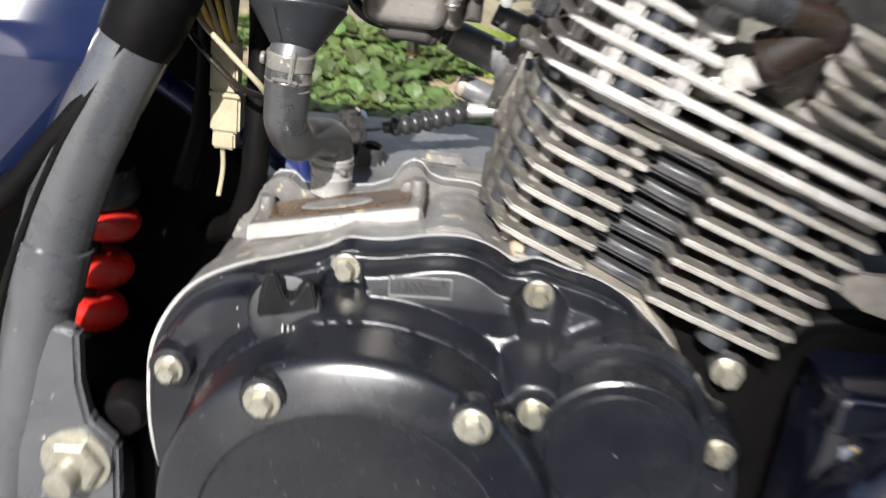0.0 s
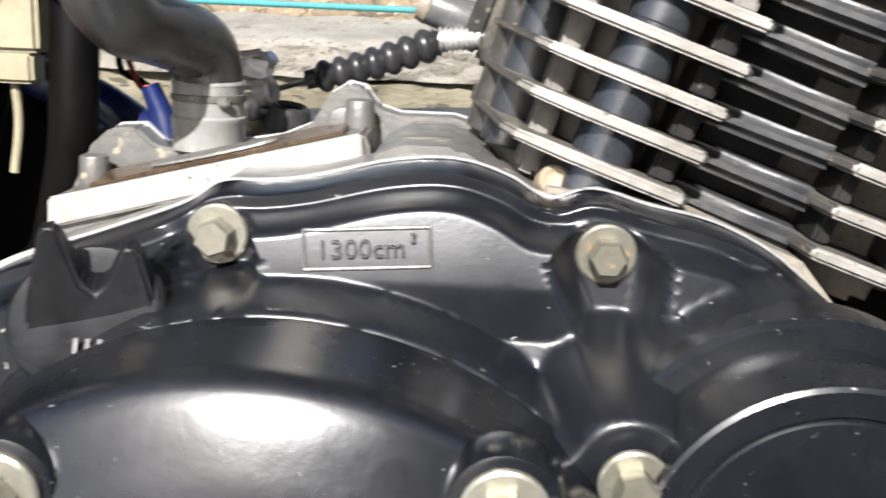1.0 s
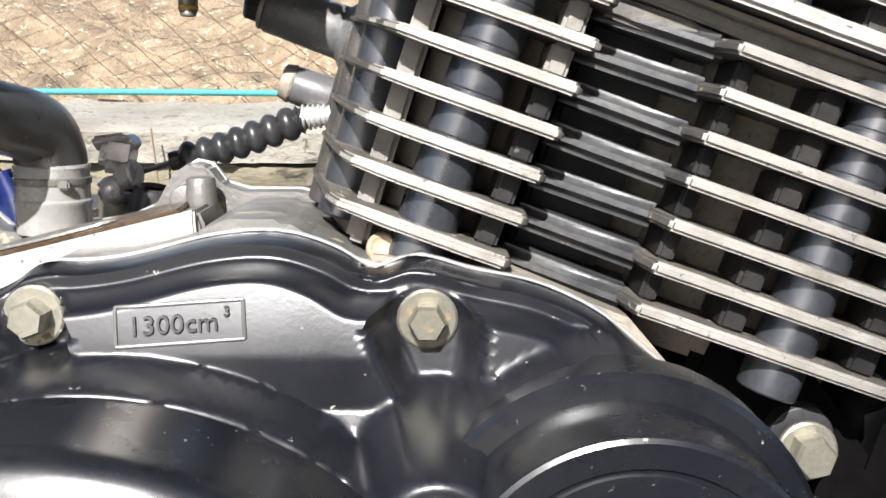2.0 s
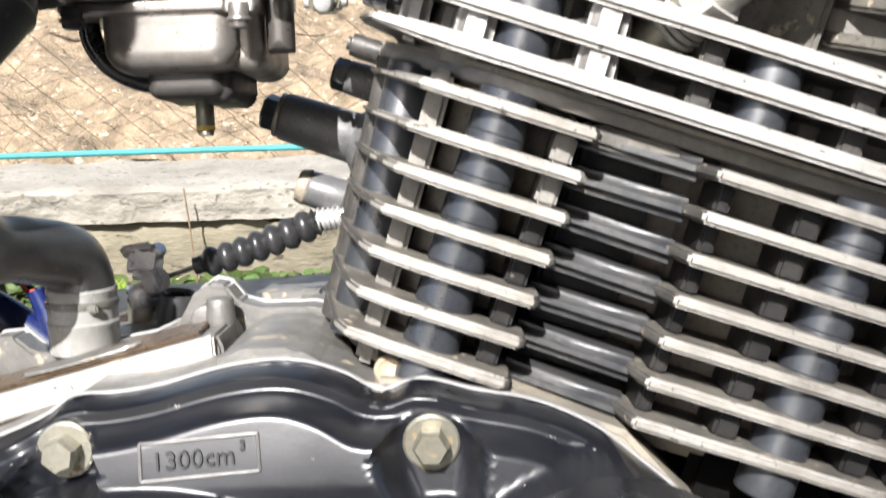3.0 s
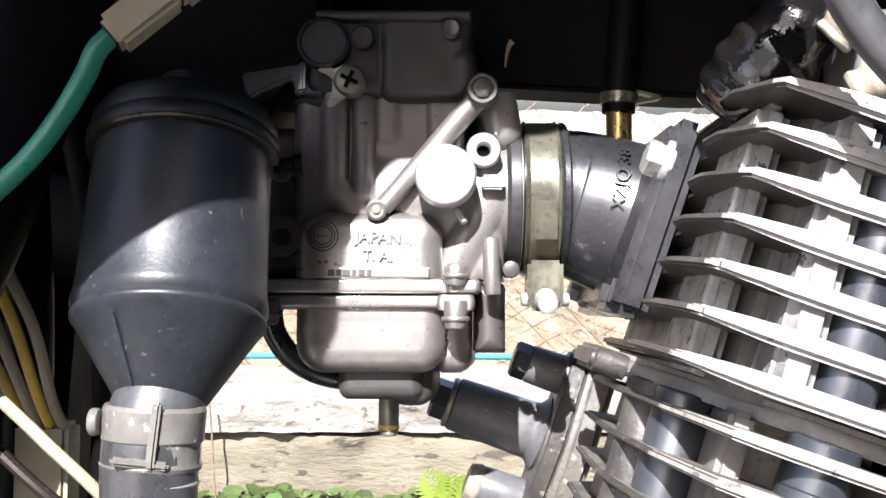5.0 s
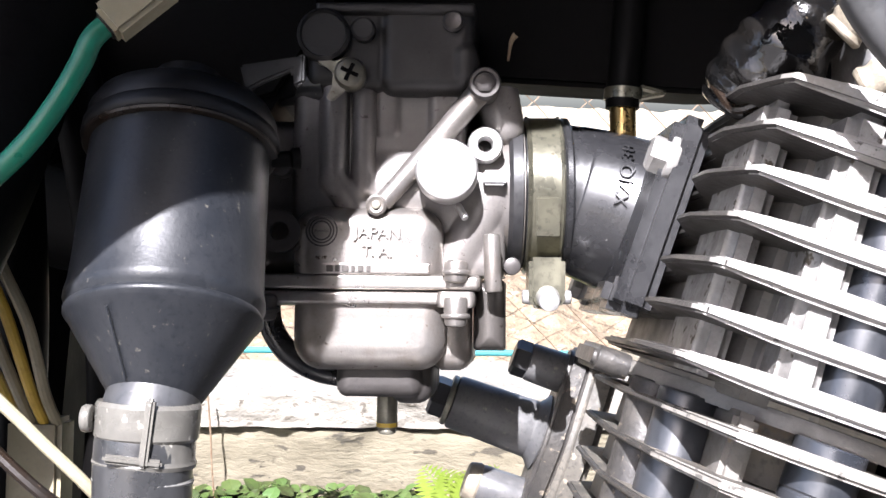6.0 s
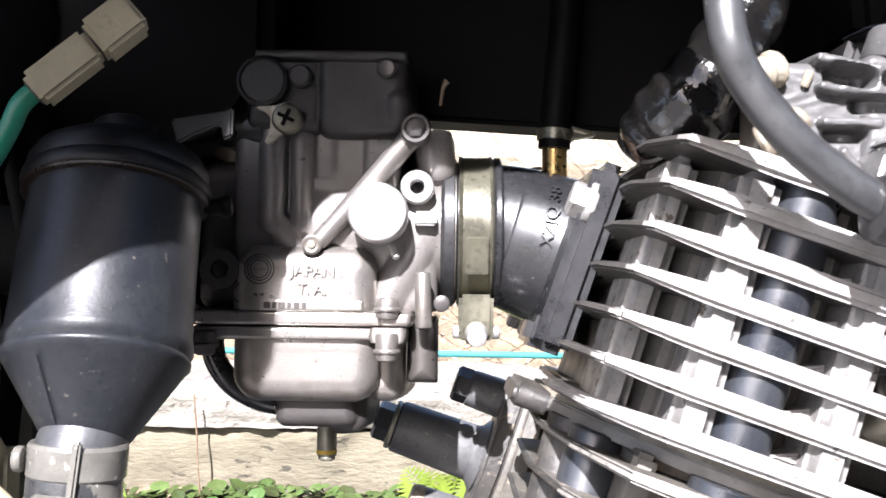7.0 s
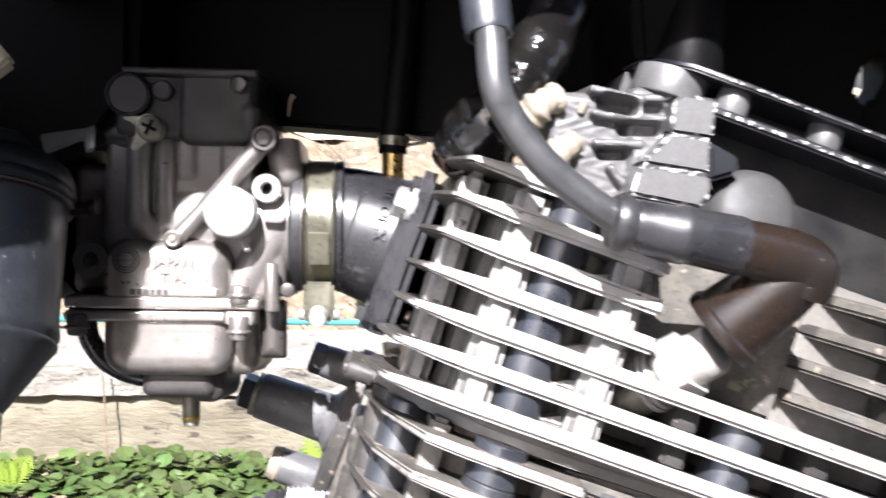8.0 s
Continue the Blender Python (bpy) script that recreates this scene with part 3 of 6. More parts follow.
def weeds(count, x0, x1):
    """Many small lobed leaves on short stalks."""
    verts, faces = [], []
    rnd = random.Random(5)
    for _ in range(count):
        x = rnd.uniform(x0, x1)
        y = rnd.uniform(KERB_Y + 0.06, WALL_Y - 0.02)
        clump = noise.noise(Vector((x * 6, y * 9, 2.0)))
        if clump < -0.16 - 0.12 * (x < 0):
            continue
        h = KERB_Z + rnd.uniform(0.0, 0.014) + max(0, clump) * 0.022
        size = rnd.uniform(0.005, 0.010) if rnd.random() < 0.65 else rnd.uniform(0.010, 0.017)
        yaw, tip = rnd.uniform(0, math.tau), rnd.uniform(-0.25, 0.75)
        c, s = math.cos(yaw), math.sin(yaw)
        at = len(verts)
        for u, v, w in ((0, 0, 0), (0.55, 0.5, 0.12), (1.0, 0.42, 0.05), (1.35, 0, -0.12), (1.0, -0.42, 0.05), (0.55, -0.5, 0.12), (0.75, 0, 0.0)):
            u, v, w = u * size * 1.2, v * size * 1.5, w * size
            uu, ww = u * math.cos(tip) - w * math.sin(tip), u * math.sin(tip) + w * math.cos(tip)
            verts.append((x + c * uu - s * v, y + s * uu + c * v, h + ww))
        faces += [(at, at + 1, at + 6), (at + 1, at + 2, at + 6), (at + 2, at + 3, at + 6), (at + 3, at + 4, at + 6), (at + 4, at + 5, at + 6), (at + 5, at, at + 6)]
    me = bpy.data.meshes.new("weeds")
    me.from_pydata(verts, [], faces)
    me.materials.append(LEAF)
    return tagged(new("weeds", me), "low bright green weeds covering the bed", "weeds", kind="stuff")


weeds(22000, -1.5, 1.5)


def fern(x, y, height, yaw, fronds=5, label="yellow-green fern growing at the wall"):
    t = thing("fern", (x, y, KERB_Z), label, "fern", "ferns by the wall", leaning=False)
    for i in range(fronds):
        a = yaw + (i - fronds / 2) * 0.75
        bm = bmesh.new()
        pts = [Vector((x + math.cos(a) * height * 0.55 * s, y - abs(math.sin(a)) * height * 0.25 * s, KERB_Z + height * (1.25 * s - 0.35 * s * s))) for s in np.linspace(0, 1, 15)]
        for k, (p, q) in enumerate(zip(pts, pts[1:])):
            d = (q - p).normalized()
            n = d.cross(Vector((0, 1, 0.2))).normalized()
            ln = height * 0.30 * math.sin(math.pi * (0.12 + 0.85 * k / 14)) 
            for sgn in (1, -1):
                tip = p + n * sgn * ln + d * ln * 0.45 + Vector((0, -0.2 * ln, 0))
                mid = (p + tip) / 2
                vs = [bm.verts.new(v) for v in (p, mid + d * ln * 0.16, tip, mid - d * ln * 0.14)]
                bm.faces.new(vs)
            vs = [bm.verts.new(v) for v in (p + n * 0.0008, p - n * 0.0008, q - n * 0.0006, q + n * 0.0006)]
            bm.faces.new(vs)
        part("frond", bm, FERN, t)
    return t


fern(0.05, WALL_Y - 0.10, 0.085, 1.5)
fern(-0.33, WALL_Y - 0.10, 0.05, 1.4, 4)
fern(0.16, WALL_Y - 0.16, 0.05, 1.6, 4)


# ---- engine: crankcase and covers ----
RIM = [(-.083, .495), (-.079, .519), (-.066, .541), (-.048, .554), (-.024, .563), (-.006, .570), (.002, .575), (.012, .5755), (.022, .577), (.038, .581), (.052, .582), (.063, .579), (.072, .5745), (.081, .577), (.093, .574), (.107, .571), (.120, .565), (.130, .557), (.139, .549), (.148, .538), (.163, .519), (.177, .505), (.180, .490), (.172, .460), (.155, .420), (.130, .390), (.090, .374), (.030, .366), (-.030, .378), (-.062, .410), (-.080, .455)]
CLUTCH, FILTER = (0.0215, 0.479), (0.1195, 0.5225)
BOLT_A, BOLT_B = (0.0035, 0.5660), (0.0835, 0.5655)


def rim_samples(n):
    """Even samples along the smooth rim."""
    loop = [Vector((x, 0, z)) for x, z in RIM]
    pts = []
    m = len(loop)
    for i in range(m):
        a, b, c, d = (loop[(i + k - 1) % m] for k in range(4))
        for k in range(10):
            t = k / 10
            p = 0.5 * (2 * b + (c - a) * t + (2 * a - 5 * b + 4 * c - d) * t * t + (3 * b - a - 3 * c + d) * t ** 3)
            pts.append((p.x, p.z))
    pts = np.array(pts)
    seg = np.r_[0, np.cumsum(np.hypot(*np.diff(np.r_[pts, pts[:1]], axis=0).T))]
    at = np.linspace(0, seg[-1], n, endpoint=False)
    closed = np.r_[pts, pts[:1]]
    return np.c_[np.interp(at, seg, closed[:, 0]), np.interp(at, seg, closed[:, 1])]


def cover_relief(x, z, d):
    """How far the casting stands out from its gasket, by the distance d from its rim."""
    h = 0.0095 * smooth_step(0, 0.0016, d)
    # a step up from the flange, a face that leans back to a crest, an upright band, then a slope out to the drums
    h = h + 0.0088 * smooth_step(0.0040, 0.0075, d)
    crest = 0.5605 - 0.5 * np.maximum(x - 0.09, 0) - 0.75 * np.maximum(-0.01 - x, 0)
    run = np.clip((crest + 0.0165 - z) / 0.0165, 0, 1)
    h = h + 0.0048 * (run - 0.10 * run * run * run) / 0.9 * smooth_step(0.0045, 0.0080, d)
    h = h + np.clip((crest - 0.0105 - z) * 0.75, 0, 0.016) * smooth_step(-0.02, 0.035, x)
    h = h - (0.0045 + 0.10 * np.clip(0.55 - z, 0, 0.03)) * smooth_step(-0.030, -0.052, x)
    # scoops round the two upper bolts
    da = np.hypot((x - BOLT_A[0]) / 1.0, (z - BOLT_A[1] + 0.0035) / 1.15)
    h = np.minimum(h, 0.0098 + 0.016 * smooth_step(0.0076, 0.0116, da))
    along = np.clip((BOLT_B[1] - z) / 0.022, 0, 1)
    db = np.hypot(x - BOLT_B[0] - 0.003 * along, z - (BOLT_B[1] - 0.022 * along)) + 0.0062 * along
    h = np.minimum(h, 0.0098 + 0.004 * along + 0.014 * smooth_step(0.0068, 0.0140, db))
    # seat of the filler cap, shoulder of the clutch drum and of the filter drum
    dc = np.hypot(x + 0.016, z - 0.556)
    h = h + 0.004 * smooth_step(0.020, 0.014, dc)
    r1 = np.hypot(x - CLUTCH[0], z - CLUTCH[1])
    h = h + (0.040 - h) * smooth_step(0.0818, 0.0794, r1)
    de = np.hypot(x - 0.0855, z - 0.5355)
    h = h + np.maximum(0.0500 - h, 0) * smooth_step(0.0190, 0.0095, de)
    r2 = np.hypot(x - FILTER[0], z - FILTER[1])
    return h + np.maximum(0.036 - h, 0) * smooth_step(0.0410, 0.0375, r2)


engine_cover = thing("engine_side_cover", (0.05, 0.43, 0.37), "satin black engine side cover with chipped paint and moulded capacity mark", "engine cover")


def cover_shell():
    n, rings = 420, 110
    rim = rim_samples(n)
    centre = np.array([0.045, 0.500])
    s = 1 - np.linspace(0, 1, rings) ** 1.35
    pts = centre + s[:, None, None] * (rim[None] - centre)
    flat = pts.reshape(-1, 2)
    closed = np.r_[rim, rim[:1]]
    best = np.full(len(flat), 9.0)
    for a, b in zip(closed[::3], np.r_[closed[3::3], closed[:1]]):
        ab = b - a
        t = np.clip(((flat - a) @ ab) / max(ab @ ab, 1e-12), 0, 1)
        best = np.minimum(best, np.hypot(*(flat - a - t[:, None] * ab).T))
    h = cover_relief(flat[:, 0], flat[:, 1], best).reshape(rings, n)
    verts = [(float(x), 0.447 - float(y), float(z)) for (x, z), y in zip(flat, h.ravel())]
    verts += [(float(x), 0.447, float(z)) for x, z in rim]
    faces = []
    for k in range(rings - 1):
        for i in range(n):
            j = (i + 1) % n
            faces.append((k * n + i, k * n + j, (k + 1) * n + j, (k + 1) * n + i))
    top = rings * n
    faces += [(top + i, top + (i + 1) % n, (i + 1) % n, i) for i in range(n)]
    me = bpy.data.meshes.new("tmp")
    me.from_pydata(verts, [], faces)
    bm = bmesh.new()
    bm.from_mesh(me)
    bpy.data.meshes.remove(me)
    bmesh.ops.recalc_face_normals(bm, faces=bm.faces)
    return bm


part("body", cover_shell(), CASE_BLACK, engine_cover, "chipped satin black casting", 60)
part("gasket", prism([tuple(p) for p in (rim_samples(160) - np.array([0.045, 0.5])) * 1.006 + np.array([0.045, 0.5])], 0.4472, 0.4486, 0), BARE, engine_cover, "pale gasket edge")
bolt(engine_cover, (BOLT_A[0], 0.4305, BOLT_A[1]), ZINC, turn=20)
bolt(engine_cover, (BOLT_B[0], 0.4305, BOLT_B[1]), DULL_ZINC, turn=0, label="dull hex bolt head")
bolt(engine_cover, (-0.066, 0.4180, 0.514), ZINC, turn=8)
for bx, bz, by in ((0.0855, 0.5355, 0.388), (0.1640, 0.5160, 0.408)):
    if bx > 0.1:
        part("bolt_boss", rod((bx, 0.44, bz), (bx, by + 0.0068, bz), 0.0105, 0.0085, 0.001), CASE_BLACK, engine_cover, "boss for a cover bolt")
    bolt(engine_cover, (bx, by, bz), DULL_ZINC, turn=15)
part("bolt_boss", rod((-0.066, 0.446, 0.514), (-0.066, 0.4245, 0.514), 0.0105, 0.0092, 0.001), CASE_BLACK, engine_cover, "boss for a cover bolt")
# moulded mark
RIM_LINE = rim_samples(420)


def on_cover(v):
    """Lays a point of the mark's plane onto the casting; its y is the height above it."""
    x = 0.0355 + v.x * math.cos(radians(4)) - v.z * math.sin(radians(4))
    z = 0.5670 + v.x * math.sin(radians(4)) + v.z * math.cos(radians(4)) * 0.90
    d = float(np.hypot(RIM_LINE[:, 0] - x, RIM_LINE[:, 1] - z).min())
    return Vector((x, 0.447 - float(cover_relief(np.float64(x), np.float64(z), np.float64(d))) + v.y, z))


corners = [(-0.0124, -0.0041), (0.0124, -0.0041), (0.0124, 0.0041), (-0.0124, 0.0041)]
for (ax, az), (bx, bz) in zip(corners, corners[1:] + corners[:1]):
    line = [on_cover(Vector((ax + (bx - ax) * k / 12, -0.0001, az + (bz - az) * k / 12))) for k in range(13)]
    part("mark_border", tube(line, 0.00042, 8, 2), WORN_BLACK, engine_cover)
MARK = Matrix.Translation((-0.0012, -0.0002, -0.0002)) @ FACE
# Letters near-black: the shade of the engraving put into their colour.
lettering("1300cm", 0.0055, 0.0005, MARK, CAP_BLACK, engine_cover, "moulded capacity mark", bend=on_cover)
lettering("3", 0.0030, 0.0005, MARK @ Matrix.Translation((0.0104, 0.0020, 0)), CAP_BLACK, engine_cover, bend=on_cover)

clutch_cover = thing("clutch_cover", (CLUTCH[0], 0.40, CLUTCH[1] - 0.08), "round satin black clutch cover with a glossy rim", "engine cover")
prof = [(0.0, 0), (0.0795, 0), (0.0800, 0.0015), (0.0795, 0.003), (0.0792, 0.0222), (0.0788, 0.0240), (0.0779, 0.0264), (0.0764, 0.0279), (0.0740, 0.0292), (0.0700, 0.0311), (0.0660, 0.0328), (0.0625, 0.0343), (0.0608, 0.0348), (0.0600, 0.0346), (0.0594, 0.0340), (0.0580, 0.0340), (0.03, 0.0350), (0, 0.0353)]
part("body", lathe(prof, (CLUTCH[0], 0.405, CLUTCH[1]), (0, -1, 0), 160), DISC_BLACK, clutch_cover, "", 28)
for bx, bz in ((-0.0145, 0.5395), (0.0625, 0.5410)):
    part("bolt_pad", rod((bx, 0.380, bz), (bx, 0.3720, bz), 0.0098, 0.0090, 0.001), DISC_BLACK, clutch_cover, "raised bolt pad")
    bolt(clutch_cover, (bx, 0.3660, bz), ZINC, turn=10, r=0.0042, height=0.0050, washer=0.0070)

filter_cover = thing("oil_filter_cover", (FILTER[0], 0.41, FILTER[1] - 0.035), "small round satin black oil filter cover", "engine cover")
prof = [(0, 0), (0.0392, 0), (0.0392, 0.012), (0.0380, 0.0135), (0.0345, 0.0138), (0.0340, 0.016), (0.0340, 0.0308), (0.0337, 0.0318), (0.0329, 0.0323), (0.0285, 0.0321), (0.0280, 0.0312), (0, 0.0312)]
part("body", lathe(prof, (FILTER[0], 0.423, FILTER[1]), (0, -1, 0), 96), DISC_BLACK, filter_cover, "satin black drum with a raised rim", 28)
part("face", lathe([(0, 0), (0.0276, 0), (0.0276, 0.0070), (0.0270, 0.0076), (0, 0.0080)], (FILTER[0], 0.423 - 0.0240, FILTER[1]), (0, -1, 0), 80), DISC_BLACK, filter_cover, "flat satin black face", 28)

cap = thing("oil_filler_cap", (-0.016, 0.425, 0.553), "black plastic oil filler cap with a two-horned grip", "filler cap")
CAP_AXIS = Vector((0.0, -math.cos(radians(46)), math.sin(radians(46))))
cap_c = Vector((-0.0165, 0.4165, 0.5530))
part("lid", lathe([(0, -0.014), (0.0125, -0.014), (0.0130, -0.002), (0.0148, -0.0015), (0.0151, 0.0005), (0.0149, 0.0025), (0.0138, 0.0034), (0.0120, 0.0030), (0, 0.0030)], cap_c, CAP_AXIS, 40), CAP_BLACK, cap)
grip = prism([(-0.0122, -0.0060), (-0.0118, 0), (-0.0096, 0.0140), (-0.0082, 0.0152), (-0.0062, 0.0146), (-0.0020, 0.0042), (0.0006, 0.0026), (0.0026, 0.0044), (0.0052, 0.0112), (0.0068, 0.0118), (0.0084, 0.0106), (0.0118, 0), (0.0122, -0.0060)], -0.0032, 0.0032, 0.0008, 3)
for v in grip.verts:
    v.co.y *= 1.55 - 1.05 * min(1.0, max(0.0, v.co.z / 0.0150))
part("grip", moved(grip, Matrix.Translation(cap_c + CAP_AXIS * 0.0025 + Vector((0.0010, 0.0026, 0.0025))) @ pose(0, 0, 0, 14, 0, 0) @ pose(0, 0, 0, 0, 6, 12)), CAP_BLACK, cap, "two-horned grip")
for k in range(3):
    part("moulded_mark", block(cap_c + CAP_AXIS * 0.0033 + Vector((0.001 + 0.0022 * k, -0.0068, -0.0052)), (0.0007, 0.0026, 0.0030), 0.0001, pose(0, 0, 0, -38, 0, 8)), WORN_BLACK, cap)

crankcase = thing("crankcase", (0.05, 0.53, 0.37), "grey cast crankcase with worn edges and dried dirt", "crankcase")
inner = (rim_samples(120) - np.array([0.045, 0.49])) * 0.995 + np.array([0.045, 0.49])
part("body", prism([tuple(p) for p in inner], 0.4487, 0.470, 0.0008), CASE_GREY, crankcase, "grey casting")
lower = (rim_samples(90) - np.array([0.045, 0.47])) * 0.965 + np.array([0.045, 0.47])
part("body", prism([(x, min(z, 0.5695)) for x, z in map(tuple, lower)], 0.469, 0.640, 0.001), CASE_GREY, crankcase, "grey casting")
# raised name plateau with its brown emblem
plateau = prism([(-0.046, 0.545), (-0.046, 0.5645), (0.0295, 0.5835), (0.0310, 0.5800), (0.0310, 0.550)], 0.4705, 0.4955, 0.0009)
part("plateau", plateau, CASE_GREY, crankcase, "raised plateau")
part("plateau_edge", prism([(-0.0458, 0.5575), (-0.0455, 0.5650), (0.0292, 0.5838), (0.0295, 0.5775)], 0.4682, 0.4706, 0.0006), FIN_EDGE, crankcase, "bright rubbed edge")
slope = math.degrees(math.atan2(0.019, 0.0755))
part("emblem", moved(block((0, 0, 0), (0.064, 0.0175, 0.0012), 0.0004), Matrix.Translation((-0.0070, 0.4835, 0.5752)) @ pose(0, 0, 0, 3, -slope, 0)), EMBLEM, crankcase, "worn brown emblem plate")
part("emblem_oval", moved(lathe([(0, 0), (0.0165, 0), (0.0160, 0.0006), (0, 0.0008)], (0, 0, 0), (0, 0, 1), 32), Matrix.Translation((-0.0085, 0.4812, 0.5756)) @ pose(0, 0, 0, 3, -slope, 0) @ Matrix.Diagonal((1, 0.28, 1, 1))), CASE_GREY, crankcase, "rubbed oval badge")
for px in (-0.0415, 0.0265):
    part("lug", rod((px, 0.489, 0.5625 + (px + 0.0415) * 0.25), (px, 0.489, 0.5725 + (px + 0.0415) * 0.25), 0.0042, 0.0036), CASE_GREY, crankcase, "emblem screw lug")
# back flange with its wavy top edge
flange = [(-0.060, 0.545), (-0.052, 0.566), (-0.046, 0.573), (-0.040, 0.5785), (-0.033, 0.5790), (-0.028, 0.5745), (-0.020, 0.5735), (0.004, 0.5775), (0.013, 0.5815), (0.0175, 0.5895), (0.022, 0.5925), (0.0265, 0.5915), (0.030, 0.5868), (0.036, 0.5850), (0.050, 0.5850), (0.058, 0.5828), (0.070, 0.576), (0.070, 0.545)]
part("flange", prism(flange, 0.4960, 0.5060, 0.0009), CASE_GREY, crankcase, "top flange with a bolt hump")
part("flange_edge", prism([(x, z + 0.0004) for x, z in flange[1:-1]] + [(x, z - 0.0012) for x, z in flange[-2:0:-1]], 0.5058, 0.5074, 0), BARE, crankcase, "bright rubbed edge")
part("shoulder", prism([(0.031, 0.545), (0.032, 0.5805), (0.040, 0.5838), (0.052, 0.5838), (0.060, 0.579), (0.066, 0.572), (0.066, 0.545)], 0.4500, 0.4965, 0.002), CASE_GREY, crankcase, "smooth shoulder below the cylinder")
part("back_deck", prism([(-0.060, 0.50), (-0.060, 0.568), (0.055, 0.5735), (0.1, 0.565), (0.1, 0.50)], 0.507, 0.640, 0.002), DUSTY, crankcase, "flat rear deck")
part("deck_lug", block((0.048, 0.535, 0.577), (0.020, 0.016, 0.008), 0.003), CASE_GREY, crankcase)
part("deck_lug", block((0.034, 0.560, 0.576), (0.024, 0.012, 0.006), 0.0025), CASE_GREY, crankcase)
part("hump_bolt", rod((0.0225, 0.494, 0.5835), (0.0225, 0.488, 0.5835), 0.0040), CASE_GREY, crankcase, "bolt end in the hump")
part("base_step", prism([(0.066, 0.545), (0.070, 0.5765), (0.100, 0.5735), (0.128, 0.5625), (0.150, 0.537), (0.150, 0.50), (0.066, 0.50)], 0.449, 0.58, 0.0015), CORE, crankcase, "dusty cylinder base")
part("dowel", lathe([(0, -0.010), (0.0036, -0.010), (0.0036, 0), (0.0033, 0.0008), (0.0026, 0.0012), (0.0019, 0.0006), (0, 0.0003)], (0.0735, 0.4545, 0.5772), (0.05, -1, 0.25), 28), DUST_TAN, crankcase, "dust-caked round plug", 50)
part("front_lug", prism([(0.140, 0.53), (0.150, 0.556), (0.175, 0.548), (0.195, 0.52), (0.185, 0.49), (0.15, 0.49)], 0.468, 0.62, 0.003), VOID_BLACK, crankcase, "dark front casting")
part("stud_boss", rod((0.173, 0.475, 0.5300), (0.173, 0.4635, 0.5300), 0.0085, 0.0080), RUBBER, crankcase)
bolt(crankcase, (0.173, 0.4530, 0.5285), ZINC, r=0.0052, height=0.0065, washer=0.0072, label="hex bolt with a spring washer")


# ---- engine: cylinder and head ----
TILT = Matrix.Rotation(radians(19), 4, "Y")  # the cylinder leans forward
cylinder = thing("engine_cylinder", (0.10, 0.51, 0.575), "finned cylinder barrel, dark dusty paint with bright worn fin edges", "cylinder")
FIN0, PITCH = 0.5765, 0.00985


def barrel_outline(k):
    front = 0.0015 + 0.0016 * k
    back = -0.1405 - 0.0008 * k
    end = -0.0925 + 0.0004 * (k - 1)
    return [(back, 0.535), (back - 0.0008, 0.494), (back + 0.0016, 0.4805), (back + 0.0040, 0.4690), (-0.1340, 0.4560), (-0.1310, 0.4505), (-0.120, 0.4476), (end, 0.4458), (end + 0.0016, 0.4478), (end + 0.0022, 0.4700), (-0.0690, 0.4720), (-0.0640, 0.4520), (-0.0620, 0.4470), (front - 0.004, 0.4468), (front, 0.4500), (front + 0.004, 0.475), (front + 0.004, 0.535), (front - 0.012, 0.566), (-0.06, 0.576), (-0.125, 0.566)]


for k in range(7):
    a = FIN0 + PITCH * k
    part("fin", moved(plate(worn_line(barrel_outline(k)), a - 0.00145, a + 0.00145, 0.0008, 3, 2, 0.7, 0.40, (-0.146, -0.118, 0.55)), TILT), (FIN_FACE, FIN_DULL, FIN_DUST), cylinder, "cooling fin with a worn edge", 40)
core = [(-0.1375, 0.53), (-0.1375, 0.497), (-0.131, 0.482), (-0.1225, 0.4690), (-0.112, 0.4670), (-0.098, 0.4690), (-0.094, 0.478), (-0.060, 0.478), (-0.056, 0.472), (-0.050, 0.470), (-0.012, 0.470), (-0.002, 0.48), (-0.002, 0.55), (-0.02, 0.564), (-0.118, 0.563)]
part("core", moved(plate(core, 0.566, 0.6425, 0.002), TILT), (CORE, CORE), cylinder, "dusty barrel core")
# upright columns that tie the fins together
for b, y, r, m in ((-0.1342, 0.4905, 0.0058, FIN_FACE), (-0.1300, 0.4780, 0.0062, DAMPER)):
    part("column", moved(rod((b, y, 0.570), (b - 0.0045, y, 0.6400), r, r * 1.05, 0.001), TILT), m, cylinder, "rounded upright column")
part("column", moved(prism([(-0.1272, 0.568), (-0.1220, 0.568), (-0.1240, 0.640), (-0.1294, 0.640)], 0.4600, 0.480, 0.0012), TILT), COLUMN, cylinder, "square upright column", 40)
for k in range(6):
    a0 = FIN0 + PITCH * k
    for b, y, w, d in ((-0.0975, 0.4620, 0.0052, 0.018), (-0.0590, 0.4620, 0.0040, 0.016), (-0.0395, 0.4600, 0.0060, 0.016), (-0.0075, 0.4600, 0.0065, 0.014)):
        # Upper rear ribs stay pale; the others carry their shade as a darker material.
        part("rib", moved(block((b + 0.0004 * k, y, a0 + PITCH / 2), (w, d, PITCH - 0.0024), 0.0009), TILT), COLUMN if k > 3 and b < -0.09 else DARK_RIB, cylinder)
for k in range(7):
    a = FIN0 + PITCH * k
    lie = TILT @ Matrix.Translation((-0.079, 0.463, a)) @ pose(0, 0, 0, random.uniform(-2, 2), random.uniform(-1, 1), -9) @ Matrix.Translation((0.079, -0.463, -a))
    part("tunnel_rib", moved(block((-0.0775, 0.4695, a - 0.0004), (0.0330, 0.022, 0.0056), 0.0021, None, 3), lie), SLAT, cylinder, "recessed dusty dark slat", 50)
